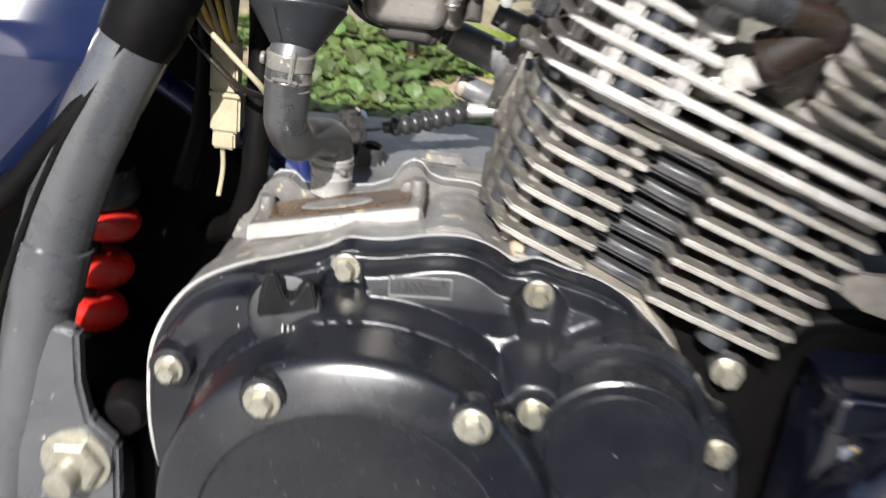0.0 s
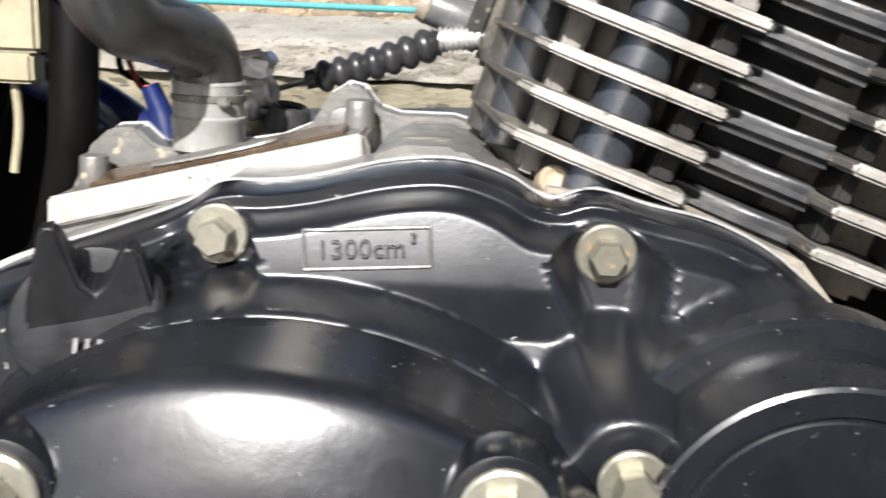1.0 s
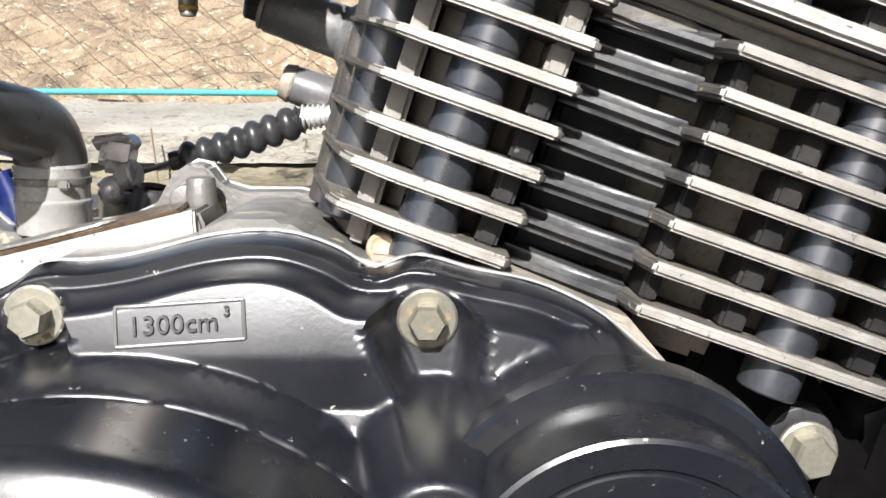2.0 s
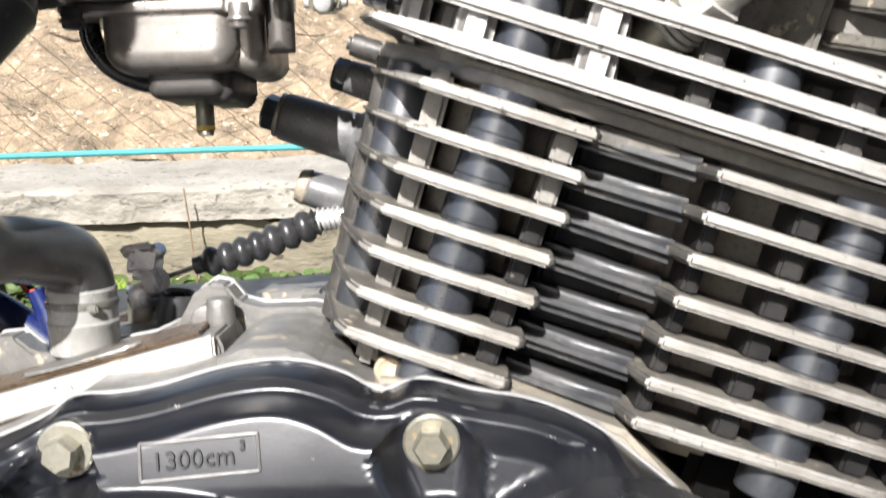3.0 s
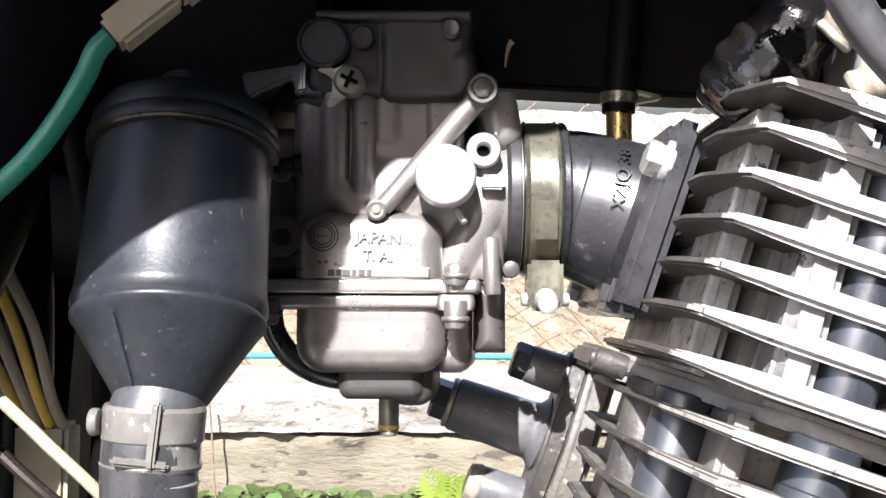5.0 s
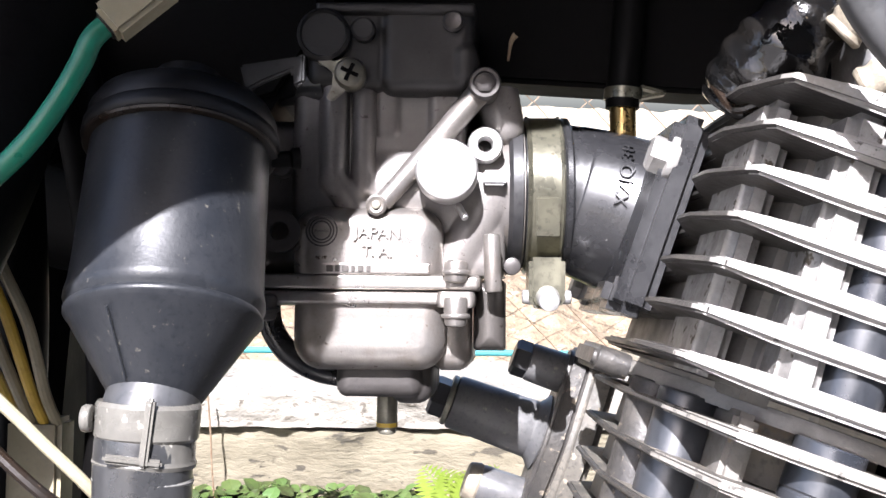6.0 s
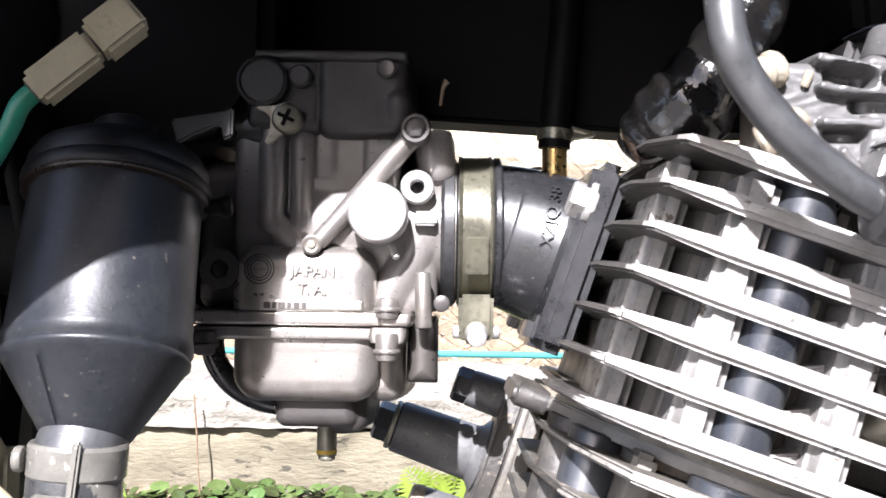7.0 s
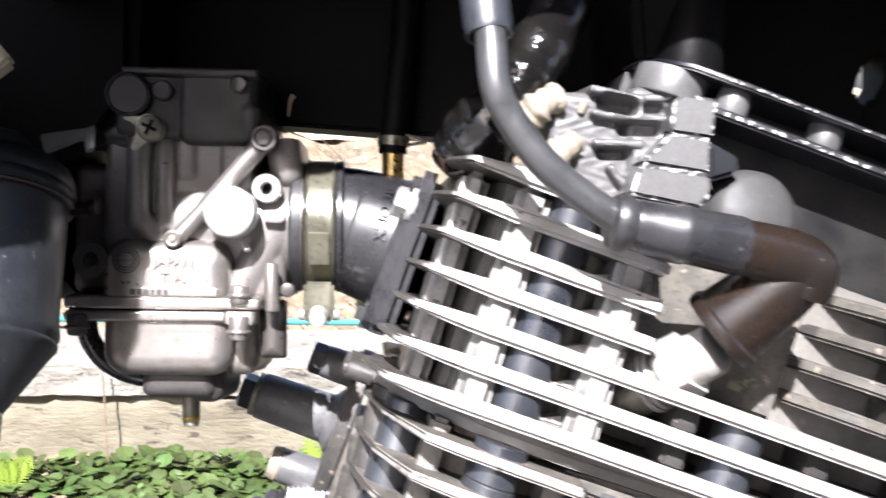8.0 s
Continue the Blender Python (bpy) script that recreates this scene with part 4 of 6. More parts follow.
# Chest wall in the same dark tone, for the shade in the recess.
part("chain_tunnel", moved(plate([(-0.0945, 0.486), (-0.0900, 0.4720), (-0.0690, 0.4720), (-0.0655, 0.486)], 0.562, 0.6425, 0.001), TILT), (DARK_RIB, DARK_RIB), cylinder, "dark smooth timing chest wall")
part("top_flange", moved(plate([(-0.147, 0.53), (-0.147, 0.497), (-0.136, 0.474), (-0.116, 0.4575), (-0.094, 0.4555), (-0.060, 0.4610), (0.008, 0.457), (0.012, 0.53), (-0.06, 0.574), (-0.125, 0.567)], 0.6392, 0.6425, 0.0006), TILT), (COLUMN, COLUMN), cylinder, "top joint flange")
part("chest_lug", moved(prism([(-0.0905, 0.6335), (-0.0895, 0.6385), (-0.0700, 0.6390), (-0.0600, 0.6360), (-0.0600, 0.6335)], 0.4590, 0.478, 0.0016, 3), TILT), FIN_DUST, cylinder, "dusty lug above the timing chest", 50)


def ringed_damper(b0, b1, y, a0, a1, r, pitch):
    """A rubber bar that swells between the fins."""
    n = max(1, round((a1 - a0) / pitch))
    prof = [(0, 0)]
    for i in range(n):
        h = (a1 - a0) * i / n
        g = (a1 - a0) / n
        prof += [(r * 0.975, h + 0.0001), (r * 1.015, h + 0.0005), (r * 1.005, h + g - 0.0004), (r * 0.975, h + g - 0.0001)]
    prof.append((0, a1 - a0))
    return moved(lathe(prof, (b0, y, a0), (b1 - b0, 0, a1 - a0), 36), TILT)


for b in (-0.1108, -0.0245):
    part("damper", ringed_damper(b, b, 0.4572, FIN0 - PITCH, FIN0 + PITCH * 6.4, 0.0069, PITCH), DAMPER, cylinder, "glossy black rubber vibration damper", 20)

hcore = [(-0.1385, 0.55), (-0.1385, 0.484), (-0.130, 0.4620), (-0.103, 0.4610), (-0.090, 0.476), (-0.080, 0.486), (-0.055, 0.486), (-0.040, 0.474), (0.0, 0.472), (0.006, 0.55), (-0.06, 0.568)]
head = part("head", moved(plate(hcore, 0.642, 0.708, 0.002), TILT), (COLUMN, COLUMN), cylinder, "finned cylinder head with bright fin edges")
for k in range(7):
    a = 0.6463 + 0.00945 * k
    back = -0.1455 + 0.0004 * k
    end = (0.014, 0.014, 0.014, -0.0845, -0.0862, -0.0880, -0.0900)[k]
    rear = [(-0.1435, 0.55), (-0.1435, 0.4925), (back - 0.0046, 0.4800), (back - 0.0044, 0.4690), (back - 0.0008, 0.4535), (back + 0.0006, 0.4500), (back + 0.010, 0.4484)]
    if k < 3:
        out = rear + [(-0.02, 0.4470), (end - 0.006, 0.4490), (end, 0.462), (end, 0.55), (-0.02, 0.574), (-0.12, 0.572)]
    else:
        out = rear + [(end - 0.0018, 0.4460), (end - 0.0004, 0.4470), (end + 0.0006, 0.458), (-0.092, 0.482), (-0.095, 0.56), (-0.12, 0.572)]
    part("fin", moved(plate(worn_line(out), a - 0.0021, a + 0.0021, 0.0011, 3, 0, 0.6, 0.34, (back - 0.006, back + 0.020, 0.40)), TILT), (FIN_HEAD, FIN_EDGE), head, "cooling fin with a bright edge", 40)
    if k > 2:
        f0 = -0.040 + 0.0015 * (k - 2)
        out = [(f0 - 0.006, 0.4745), (f0 + 0.001, 0.4660), (f0 + 0.010, 0.4560), (0.010, 0.4500), (0.018, 0.462), (0.018, 0.55), (f0 + 0.01, 0.56)]
        part("fin", moved(plate(worn_line(out), a - 0.0018, a + 0.0018, 0.0009, 3, 0, 0.7, 0.40), TILT), (FIN_FACE, FIN_DUST), head, "front cooling fin", 40)
# cast columns between the head fins, broken by the fins
for b0, b1, y, w in ((-0.1370, -0.1390, 0.4680, 0.0070), (-0.1225, -0.1250, 0.4570, 0.0090), (-0.0945, -0.0960, 0.4560, 0.0090)):
    part("column", moved(prism([(b0 - w / 2, 0.644), (b0 + w / 2, 0.644), (b1 + w / 2, 0.7020), (b1 - w / 2, 0.7020)], y - 0.006, y + 0.020, 0.0022, 3), TILT), RIB, head, "worn bright upright column", 50)
for k in range(6):
    am = 0.6463 + 0.00945 * (k + 0.5)
    foot = am - 0.00945 / 2 + 0.0016
    b = -0.0985
    part("gusset", moved(prism([(b - 0.0075, foot), (b + 0.0100, foot), (b + 0.0090, foot + 0.0064), (b + 0.0072, foot + 0.0064)], 0.4560, 0.474, 0.0006), TILT), RIB, head, "triangular web between fins")
    if k < 2:
        for b in (-0.070, -0.034, -0.006):
            part("rib", moved(block((b, 0.461, am), (0.006, 0.016, 0.0070), 0.0009), TILT), FIN_FACE, head)
    if k > 2:
        part("rib", moved(block((-0.015, 0.462, am), (0.007, 0.018, 0.0070), 0.0009), TILT), FIN_FACE, head)
part("plug_recess", moved(plate([(-0.094, 0.49), (-0.088, 0.470), (-0.078, 0.4755), (-0.056, 0.4755), (-0.045, 0.466), (-0.036, 0.49)], 0.6665, 0.708, 0.0015), TILT), (FIN_DUST, FIN_DUST), head, "curved wall round the spark plug")
part("damper", ringed_damper(-0.1112, -0.1140, 0.4572, 0.6463, 0.6463 + 0.00945 * 6, 0.0068, 0.00945), DAMPER, head, "glossy black rubber vibration damper", 20)
part("damper", ringed_damper(-0.0550, -0.0550, 0.4572, 0.6463, 0.6652, 0.0066, 0.00945), DAMPER, head, "glossy black rubber vibration damper", 20)
part("joint_lug", moved(hull_plate([(0.4960, 0.6405, 0.0030), (0.5200, 0.6405, 0.0030)], -0.1540, -0.1440, 0.0012, 3), TILT), FIN_FACE, head, "dusty lug at the joint", 50)
# joint seam between head and barrel
part("gasket", moved(plate([(-0.146, 0.53), (-0.146, 0.496), (-0.134, 0.474), (-0.115, 0.4565), (0.008, 0.457), (0.012, 0.53), (-0.06, 0.573), (-0.125, 0.566)], 0.6426, 0.6438, 0), TILT), (CORE, CORE), head, "thin head gasket")

rocker = thing("rocker_cover", (0.15, 0.50, 0.705), "dark cast rocker cover with chipped silver edges", "engine cover")
part("body", moved(plate([(-0.108, 0.484), (-0.06, 0.479), (0.03, 0.479), (0.03, 0.56), (-0.108, 0.56)], 0.7065, 0.7475, 0.002), TILT), (DARK_RIB, DARK_RIB), rocker, "dark wall")
part("ridge", moved(plate([(-0.1085, 0.49), (-0.1075, 0.478), (-0.1035, 0.468), (-0.0960, 0.4625), (-0.080, 0.4612), (0.03, 0.4600), (0.03, 0.49)], 0.7459, 0.7476, 0.0006), TILT), (CASE_BLACK, CHIPPED), rocker, "upper ridge with chipped silver edge")
part("ridge", moved(plate([(-0.0960, 0.49), (-0.0945, 0.468), (-0.0880, 0.4625), (-0.060, 0.4612), (0.03, 0.4605), (0.03, 0.49)], 0.7368, 0.7394, 0.0008), TILT), (CASE_BLACK, CHIPPED), rocker, "lower ridge with chipped silver edge")
part("seat", moved(rod((-0.0975, 0.4745, 0.7385), (-0.0975, 0.4745, 0.7462), 0.0098), TILT), TOWER, rocker, "round grey seat")
for b in (-0.0812, -0.0545, -0.0250):
    part("post", moved(rod((b, 0.4690, 0.7390), (b, 0.4690, 0.7462), 0.0046), TILT), TOWER, rocker, "short bolt column")
tower = part("tower", prism([(0.1371, 0.7113), (0.1550, 0.7089), (0.1557, 0.7044), (0.1525, 0.7001), (0.1343, 0.7033)], 0.4560, 0.486, 0.0010, 2, True), (TOWER, CHIPPED), rocker, "grey mounting boss with chipped edges")
part("step", prism([(0.1408, 0.7149), (0.1453, 0.7195), (0.1561, 0.7182), (0.1554, 0.7091), (0.1376, 0.7115)], 0.4578, 0.486, 0.0009, 2, True), (TOWER, CHIPPED), tower)
part("step", prism([(0.1465, 0.7282), (0.1495, 0.7298), (0.1583, 0.7286), (0.1570, 0.7184), (0.1458, 0.7197)], 0.4600, 0.486, 0.0009, 2, True), (TOWER, CHIPPED), tower)
part("side_lug", prism([(0.1572, 0.7185), (0.1640, 0.7150), (0.1664, 0.7130), (0.1649, 0.7098), (0.1572, 0.7075)], 0.4640, 0.486, 0.0012), CASE_BLACK, rocker, "black side lug")
part("round_cap", lathe([(0, -0.03), (0.0150, -0.03), (0.0138, -0.012), (0.0128, -0.004), (0.0112, 0.0), (0.0085, 0.0018), (0, 0.0028)], (0.1722, 0.4690, 0.7005), (0.10, -1, 0.22), 48), MATT_CAST, rocker, "smooth grey cast dome", 60)
lips = [raised(pad(0.1330, 0.7150, 0.0170, 0.0165, 0.0060), 0.4705, 0.0030), raised(pad(0.1430, 0.7170, 0.0060, 0.0160, 0.0030), 0.4680, 0.0030)]
for p, q in (((0.1275, 0.7318), (0.1400, 0.7293)), ((0.1400, 0.7293), (0.1475, 0.7300)), ((0.1325, 0.7248), (0.1465, 0.7242)), ((0.1400, 0.7293), (0.1398, 0.7242)), ((0.1280, 0.7255), (0.1325, 0.7248)), ((0.1285, 0.7176), (0.1400, 0.7174)), ((0.1325, 0.7110), (0.1380, 0.7040))):
    lips.append(raised(bar(p, q, 0.0011), 0.4672, 0.0010))
holes = [(bar((0.1312, 0.7284), (0.1372, 0.7274), 0.0028), 0.006, 0.0012), (bar((0.1360, 0.7218), (0.1440, 0.7216), 0.0022), 0.005, 0.0010), (bar((0.1420, 0.7272), (0.1450, 0.7272), 0.0018), 0.004, 0.0010), (bar((0.1305, 0.7150), (0.1365, 0.7150), 0.0019), 0.004, 0.0010)]
part("web", relief(lips, (0.1150, 0.1495, 0.6975, 0.7335), 0.486, 0.0003, 0.0010, 0.0001, holes), TOWER, rocker, "cast web with dark scooped pockets", 50)
part("filler", rod((0.1590, 0.492, 0.738), (0.1640, 0.496, 0.764), 0.0110, 0.0085, 0.001), VOID_BLACK, rocker, "black breather stub")


# ---- carburettor and intake ----
carb = thing("carburettor", (0.012, 0.535, 0.643), "aged alloy carburettor with a float bowl and choke knob", "carburettor")
CY = 0.535
bowl = part("float_bowl", relief([raised(pad(.0103, .6620, .0193, .0118, .0075), .5122, .0062), raised(pad(.0103, .6720, .0190, .0120, .0030), .5128, .0050)], (-.012, .033, .648, .6675), .552), CARB, carb, "grey alloy float bowl", 60)
part("bowl_lobe", relief([raised(pad(.0310, .6620, .0053, .0120, .0042), .5185, .0048)], (.024, .038, .648, .6675), .552), CARB, bowl, "round side lobe", 60)
part("drain_boss", relief([raised(pad(.0125, .6500, .0110, .0070, .0030), .5190, .0036), raised(pad(.0205, .6500, .0056, .0088, .0040), .5215, .0040)], (-.001, .029, .640, .6512), .550), CARB_DARK, bowl, "dark drain boss", 60)
part("drain_tube", joined(rod((.0138, .5370, .645), (.0138, .5370, .6330), .0028), rod((.0138, .5370, .6335), (.0138, .5370, .6318), .0024)), DULL_ZINC, bowl, "short steel drain tube")
part("paint_dab", lathe([(.0026, 0), (.0029, .0002), (.0029, .0012), (.0026, .0014)], (.0138, .5370, .6336), (0, 0, 1), 24), YELLOW_WIRE, bowl, "yellow paint dab")
part("lower_flange", relief([raised(pad(.0080, .6683, .0275, .0016, .0014), .5104, .0008), raised(bar((.0316, .6679), (.0318, .6681), .0046), .5094, .0012)], (-.021, .038, .6662, .6699), .558, .0003), CARB, carb, "joint flange", 50)
part("upper_flange", relief([raised(pad(.0080, .6722, .0275, .0019, .0014), .5106, .0008), raised(pad(.0335, .6722, .0042, .0019, .0014), .5094, .0012)], (-.021, .040, .6702, .6744), .558, .0003), CARB, carb, "joint flange", 50)
part("mark_strip", relief([raised(pad(.0118, .6755, .0134, .0014, .0003), .5103, .0003)], (-.003, .026, .6738, .6772), .514, .0003), CARB, carb, "cast strip with worn marks", 50)
for k, w in enumerate((.0016, .0011, .0016, .0008, .0013, .0010)):
    part("worn_mark", block((.0006 + .0019 * k, .51015, .6755), (w, .0005, .0016), .0001), STAINED_SHADED, carb)


def barrel_face(x, z):
    return .5300 - np.sqrt(np.maximum(.0146 ** 2 - (z - .6962) ** 2, 1e-9)) + np.maximum(.0099 - x, 0) * 16 + np.maximum(np.abs(z - .6962) - .0145, 0) * 16


casting = [
    raised(pad(.0125, .7030, .0215, .0230, .0040), .5185, .0050),
    raised(pad(-.0040, .7030, .0062, .0230, .0030), .5162, .0040),
    raised(bar((.0003, .740), (.0003, .6975), .0036), .5138, .0034),
    raised(bar((.0003, .6985), (.0068, .6900), .0036), .5138, .0034),
    raised(bar((.0079, .740), (.0079, .6960), .0030), .5146, .0030),
    raised(pad(.0140, .7180, .0032, .0090, .0020), .5178, .0020),
    raised(pad(.0292, .7160, .0050, .0110, .0024), .5172, .0024),
    barrel_face,
    raised(pad(.0370, .6850, .0075, .0125, .0040), .5172, .0050),
    raised(bar((.0300, .6760), (.0415, .6960), .0052), .5150, .0050),
    raised(bar((.0425, .7210), (.0440, .7130), .0052), .5168, .0046),
]
part("body", relief(casting, (-.0105, .0485, .6742, .7225), .552, .0004, .0016), CARB_MID, carb, "smooth stained casting with upright ridges", 60)
part("shoulder", relief([raised(pad(.0097, .6800, .0188, .0112, .0070), .5106, .0058)], (-.0100, .0300, .6742, .6925), .540), CARB, carb, "smooth lettered shoulder", 60)
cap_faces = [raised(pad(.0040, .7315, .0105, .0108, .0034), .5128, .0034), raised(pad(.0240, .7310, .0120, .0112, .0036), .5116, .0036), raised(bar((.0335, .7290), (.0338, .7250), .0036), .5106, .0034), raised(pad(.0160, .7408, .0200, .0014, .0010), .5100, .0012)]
part("top_cap", relief(cap_faces, (-.009, .0395, .7195, .7430), .556, .0004, .0012), CAP_ALLOY, carb, "stained cast top cap, toned down for its shade", 60)
part("cap_screw", lathe([(0, 0), (.0026, 0), (.0026, .0012), (.0020, .0018), (0, .0014)], (.0303, .5110, .7372), (0, -1, 0), 20), CARB_DARK, carb, "sunk cap screw")
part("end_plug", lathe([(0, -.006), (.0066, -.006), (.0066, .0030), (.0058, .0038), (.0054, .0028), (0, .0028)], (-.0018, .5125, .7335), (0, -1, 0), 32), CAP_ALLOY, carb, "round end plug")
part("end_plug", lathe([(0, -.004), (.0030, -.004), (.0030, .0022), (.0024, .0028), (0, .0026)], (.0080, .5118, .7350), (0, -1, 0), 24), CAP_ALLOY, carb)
part("throat", lathe([(0, 0), (.0170, 0), (.0185, .002), (.0190, .008), (.0205, .010), (.0205, .012), (.0180, .013), (.0180, .016), (0, .016)], (.0370, CY, .6965), (1, 0, 0), 48), CARB, carb, "round throat")
part("throat_collar", lathe([(0, 0), (.0198, 0), (.0210, .001), (.0210, .0035), (.0195, .0045), (0, .0045)], (.0450, CY, .6965), (1, 0, 0), 48), RUBBER, carb, "black sealing collar")
lever = part("choke_arm", tube([(.0382, .5110, .7212), (.0330, .5118, .7150), (.0240, .5128, .7045), (.0170, .5132, .6965), (.0130, .5125, .6918)], lambda s: .0031 - .0007 * s, 20), CARB, carb, "slanting alloy arm")
part("pivot_bolt", joined(lathe([(0, -.006), (.0040, -.006), (.0040, .002), (.0036, .0026), (.0028, .0026), (.0026, .0018), (0, .0018)], (.0382, .5090, .7212), (0, -1, 0), 28), hexagon((.0382, .5072, .7212), (0, -1, 0), .0024, .0008)), CARB_DARK, lever, "hex pivot bolt")
part("arm_foot", lathe([(0, -.004), (.0026, -.004), (.0026, .0008), (.0020, .0012), (.0013, .0008), (0, .0008)], (.0118, .5105, .6912), (0, -1, 0), 20), CARB, carb, "small screw boss")
part("foot_screw", lathe([(0, 0), (.0012, 0), (.0010, .0006), (0, .0007)], (.0118, .5096, .6912), (0, -1, 0), 14), DULL_ZINC, carb, "tiny dull screw")
knob = part("choke_knob", lathe([(0, 0), (.0058, 0), (.0062, .003), (.0072, .0040), (.0076, .0055), (.0076, .0128), (.0071, .0138), (.0058, .0143), (0, .0146)], (.0293, .5165, .6990), (-.02, -1, .02), 48), BARE, carb, "bright round metal knob", 40)
part("knob_stem", rod((.0320, .5120, .6915), (.0338, .5090, .6880), .0009), BARE, knob)
part("link_eye", lathe([(.0018, 0), (.0042, 0), (.0044, .0006), (.0044, .0050), (.0040, .0056), (.0022, .0056), (.0018, .0050), (.0018, 0)], (.0387, .5175, .7068), (0, -1, 0), 32), BARE, carb, "bright ring eye")
part("link_pin", block((.0410, .5130, .6985), (.0058, .004, .0036), .0006), BARE, carb, "bright link pin")
screw = part("cable_screw", lathe([(0, -.004), (.0038, -.004), (.0040, .0006), (.0034, .0018), (.0018, .0024), (0, .0025)], (.0050, .5095, .7236), (0, -1, 0), 28), DULL_ZINC, carb, "cross-head screw")
for a in (25, 115):
    part("slot", block((.0050, .50705, .7236), (.0046, .0010, .0010), .0001, pose(0, 0, 0, 0, a, 0)), VOID_BLACK, screw)
part("clip_plate", prism([(-.0030, .7272), (-.0006, .7276), (.0010, .7268), (.0040, .7280), (.0068, .7272), (.0086, .7245), (.0078, .7222), (.0040, .7198), (.0006, .7168), (-.0010, .7176), (.0004, .7205), (.0006, .7240), (-.0012, .7256), (-.0032, .7262)], .5100, .5112, .0003), ZINC, carb, "yellowed zinc clip plate")
part("cable_stub", rod((-.0010, .5180, .7225), (-.0180, .5240, .7225), .0050, .0046), RUBBER, carb, "black cable stub")
for x, z0, z1 in ((.0316, .6722, .6778), (.0316, .6615, .6690), (-.0150, .6625, .6690)):
    part("bowl_screw", joined(rod((x, .5096, z0), (x, .5096, z1), .0028, .0030, .0012), rod((x, .5096, z0 + .002), (x, .5096, z0 + .0032), .0036)), CARB if x > 0 else CARB_DARK, carb, "flange screw")
part("vent_post", rod((.0410, .5125, .6700), (.0404, .5125, .6845), .0022, .0021), CARB, carb, "upright alloy post")
part("idle_post", relief([raised(pad(.0407, .6640, .0040, .0088, .0012), .5185, .0038)], (.0355, .0460, .6545, .6735), .5235, .0003), STAINED_SHADED, carb, "round mixture post", 60)
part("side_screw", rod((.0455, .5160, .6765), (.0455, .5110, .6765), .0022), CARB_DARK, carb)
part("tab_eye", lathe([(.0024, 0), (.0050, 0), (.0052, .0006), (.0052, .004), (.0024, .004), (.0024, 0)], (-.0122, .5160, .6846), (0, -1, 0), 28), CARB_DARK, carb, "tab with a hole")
part("tab_web", relief([raised(pad(-.0130, .6940, .0066, .0200, .0040), .5195, .0040)], (-.0205, -.0060, .6742, .7145), .550), STAINED_SHADED, carb, "inlet flange", 60)
part("tab_stud", rod((-.0125, .5190, .7010), (-.0125, .5130, .7010), .0026), CARB_DARK, carb)
# round maker's mark as plain rings, and the cast words
for r in (.0040, .0032, .0025):
    part("mark_ring", lathe([(r - .0004, 0), (r, 0), (r, .0007), (r - .0004, .0007), (r - .0004, 0)], (-.0016, .5112, .6848), (0, -1, 0), 32), CARB_DARK, carb)
part("mark_bar", block((-.0016, .5110, .6846), (.0036, .0008, .0011), .0001), CARB_DARK, carb)
lettering("JAPAN", .0040, .0006, Matrix.Translation((.0123, .5105, .6843)) @ pose(0, 0, 0, 0, 2, 0) @ FACE, CARB, carb, "raised cast letters")
lettering("T. A.", .0038, .0006, Matrix.Translation((.0122, .5105, .6797)) @ pose(0, 0, 0, 0, 2, 0) @ FACE, CARB, carb, "raised cast letters")
part("mark_loop", lathe([(.0021, 0), (.0027, 0), (.0027, .0006), (.0021, .0006), (.0021, 0)], (-.0063, .5125, .6785), (0, -1, 0), 24), CARB_DARK, carb)

overflow = thing("overflow_hose", (-.01, .53, .655), "black rubber overflow hose looping under the carburettor", "hose")
part("hose", tube([(-.0172, .530, .6690), (-.0174, .530, .6640), (-.0160, .530, .6590), (-.0118, .530, .6535), (-.0052, .531, .6495), (.0020, .533, .6478), (.0070, .536, .6478)], .0032, 16), GLOSS_RUBBER, overflow)

boot = thing("intake_boot", (.075, .535, .665), "black moulded rubber intake boot on the cylinder head", "rubber boot")
part("sleeve", tube([(.0475, .535, .6965), (.0560, .535, .6965), (.0610, .535, .6963), (.0660, .535, .6950), (.0760, .5335, .6915), (.0880, .531, .6870)], lambda s: .0193 + .0028 * max(0.0, s - .4) / .6, 56, 10), GLOSS_RUBBER, boot, "glossy rubber sleeve", 50)
part("lip", lathe([(.0180, 0), (.0204, 0), (.0211, .0006), (.0211, .0018), (.0204, .0024), (.0180, .0024)], (.0592, .535, .6964), (1, 0, 0), 56), GLOSS_RUBBER, boot)
part("flange", moved(block((-.1490, .532, .6765), (.0090, .077, .0490), .0026, None, 4), TILT), GLOSS_RUBBER, boot, "thick rubber flange", 60)
for a, y in ((.6900, .4985), (.6590, .560)):
    head_b = part("flange_bolt", hexagon(Vector(TILT @ Vector((-.1520, y, a))), TILT @ Vector((-1, 0, 0)), .0047, .0045, 10), RIB, boot, "worn flange bolt", 25)
    part("washer", rod(TILT @ Vector((-.1500, y, a)), TILT @ Vector((-.1525, y, a)), .0056), RIB, head_b)
part("lug", block(TILT @ Vector((-.1500, .505, .6560)), (.012, .014, .008), .002, TILT), RUBBER, boot, "moulded lug")
letters = Matrix.Translation((.0742, 0, .7000)) @ pose(0, 0, 0, 0, -90 + 12, 0) @ FACE


def on_sleeve(v):
    r = .0193 + .0028 * min(1.0, max(0.0, (v.x - .064) / .024))
    return Vector((v.x, .5327 - math.sqrt(max(0.0, r * r - (v.z - .6915) ** 2)) + v.y - .0002, v.z))


lettering("XZJQ 38", .0046, .0006, letters, GLOSS_RUBBER, boot, "moulded part mark", bend=on_sleeve)

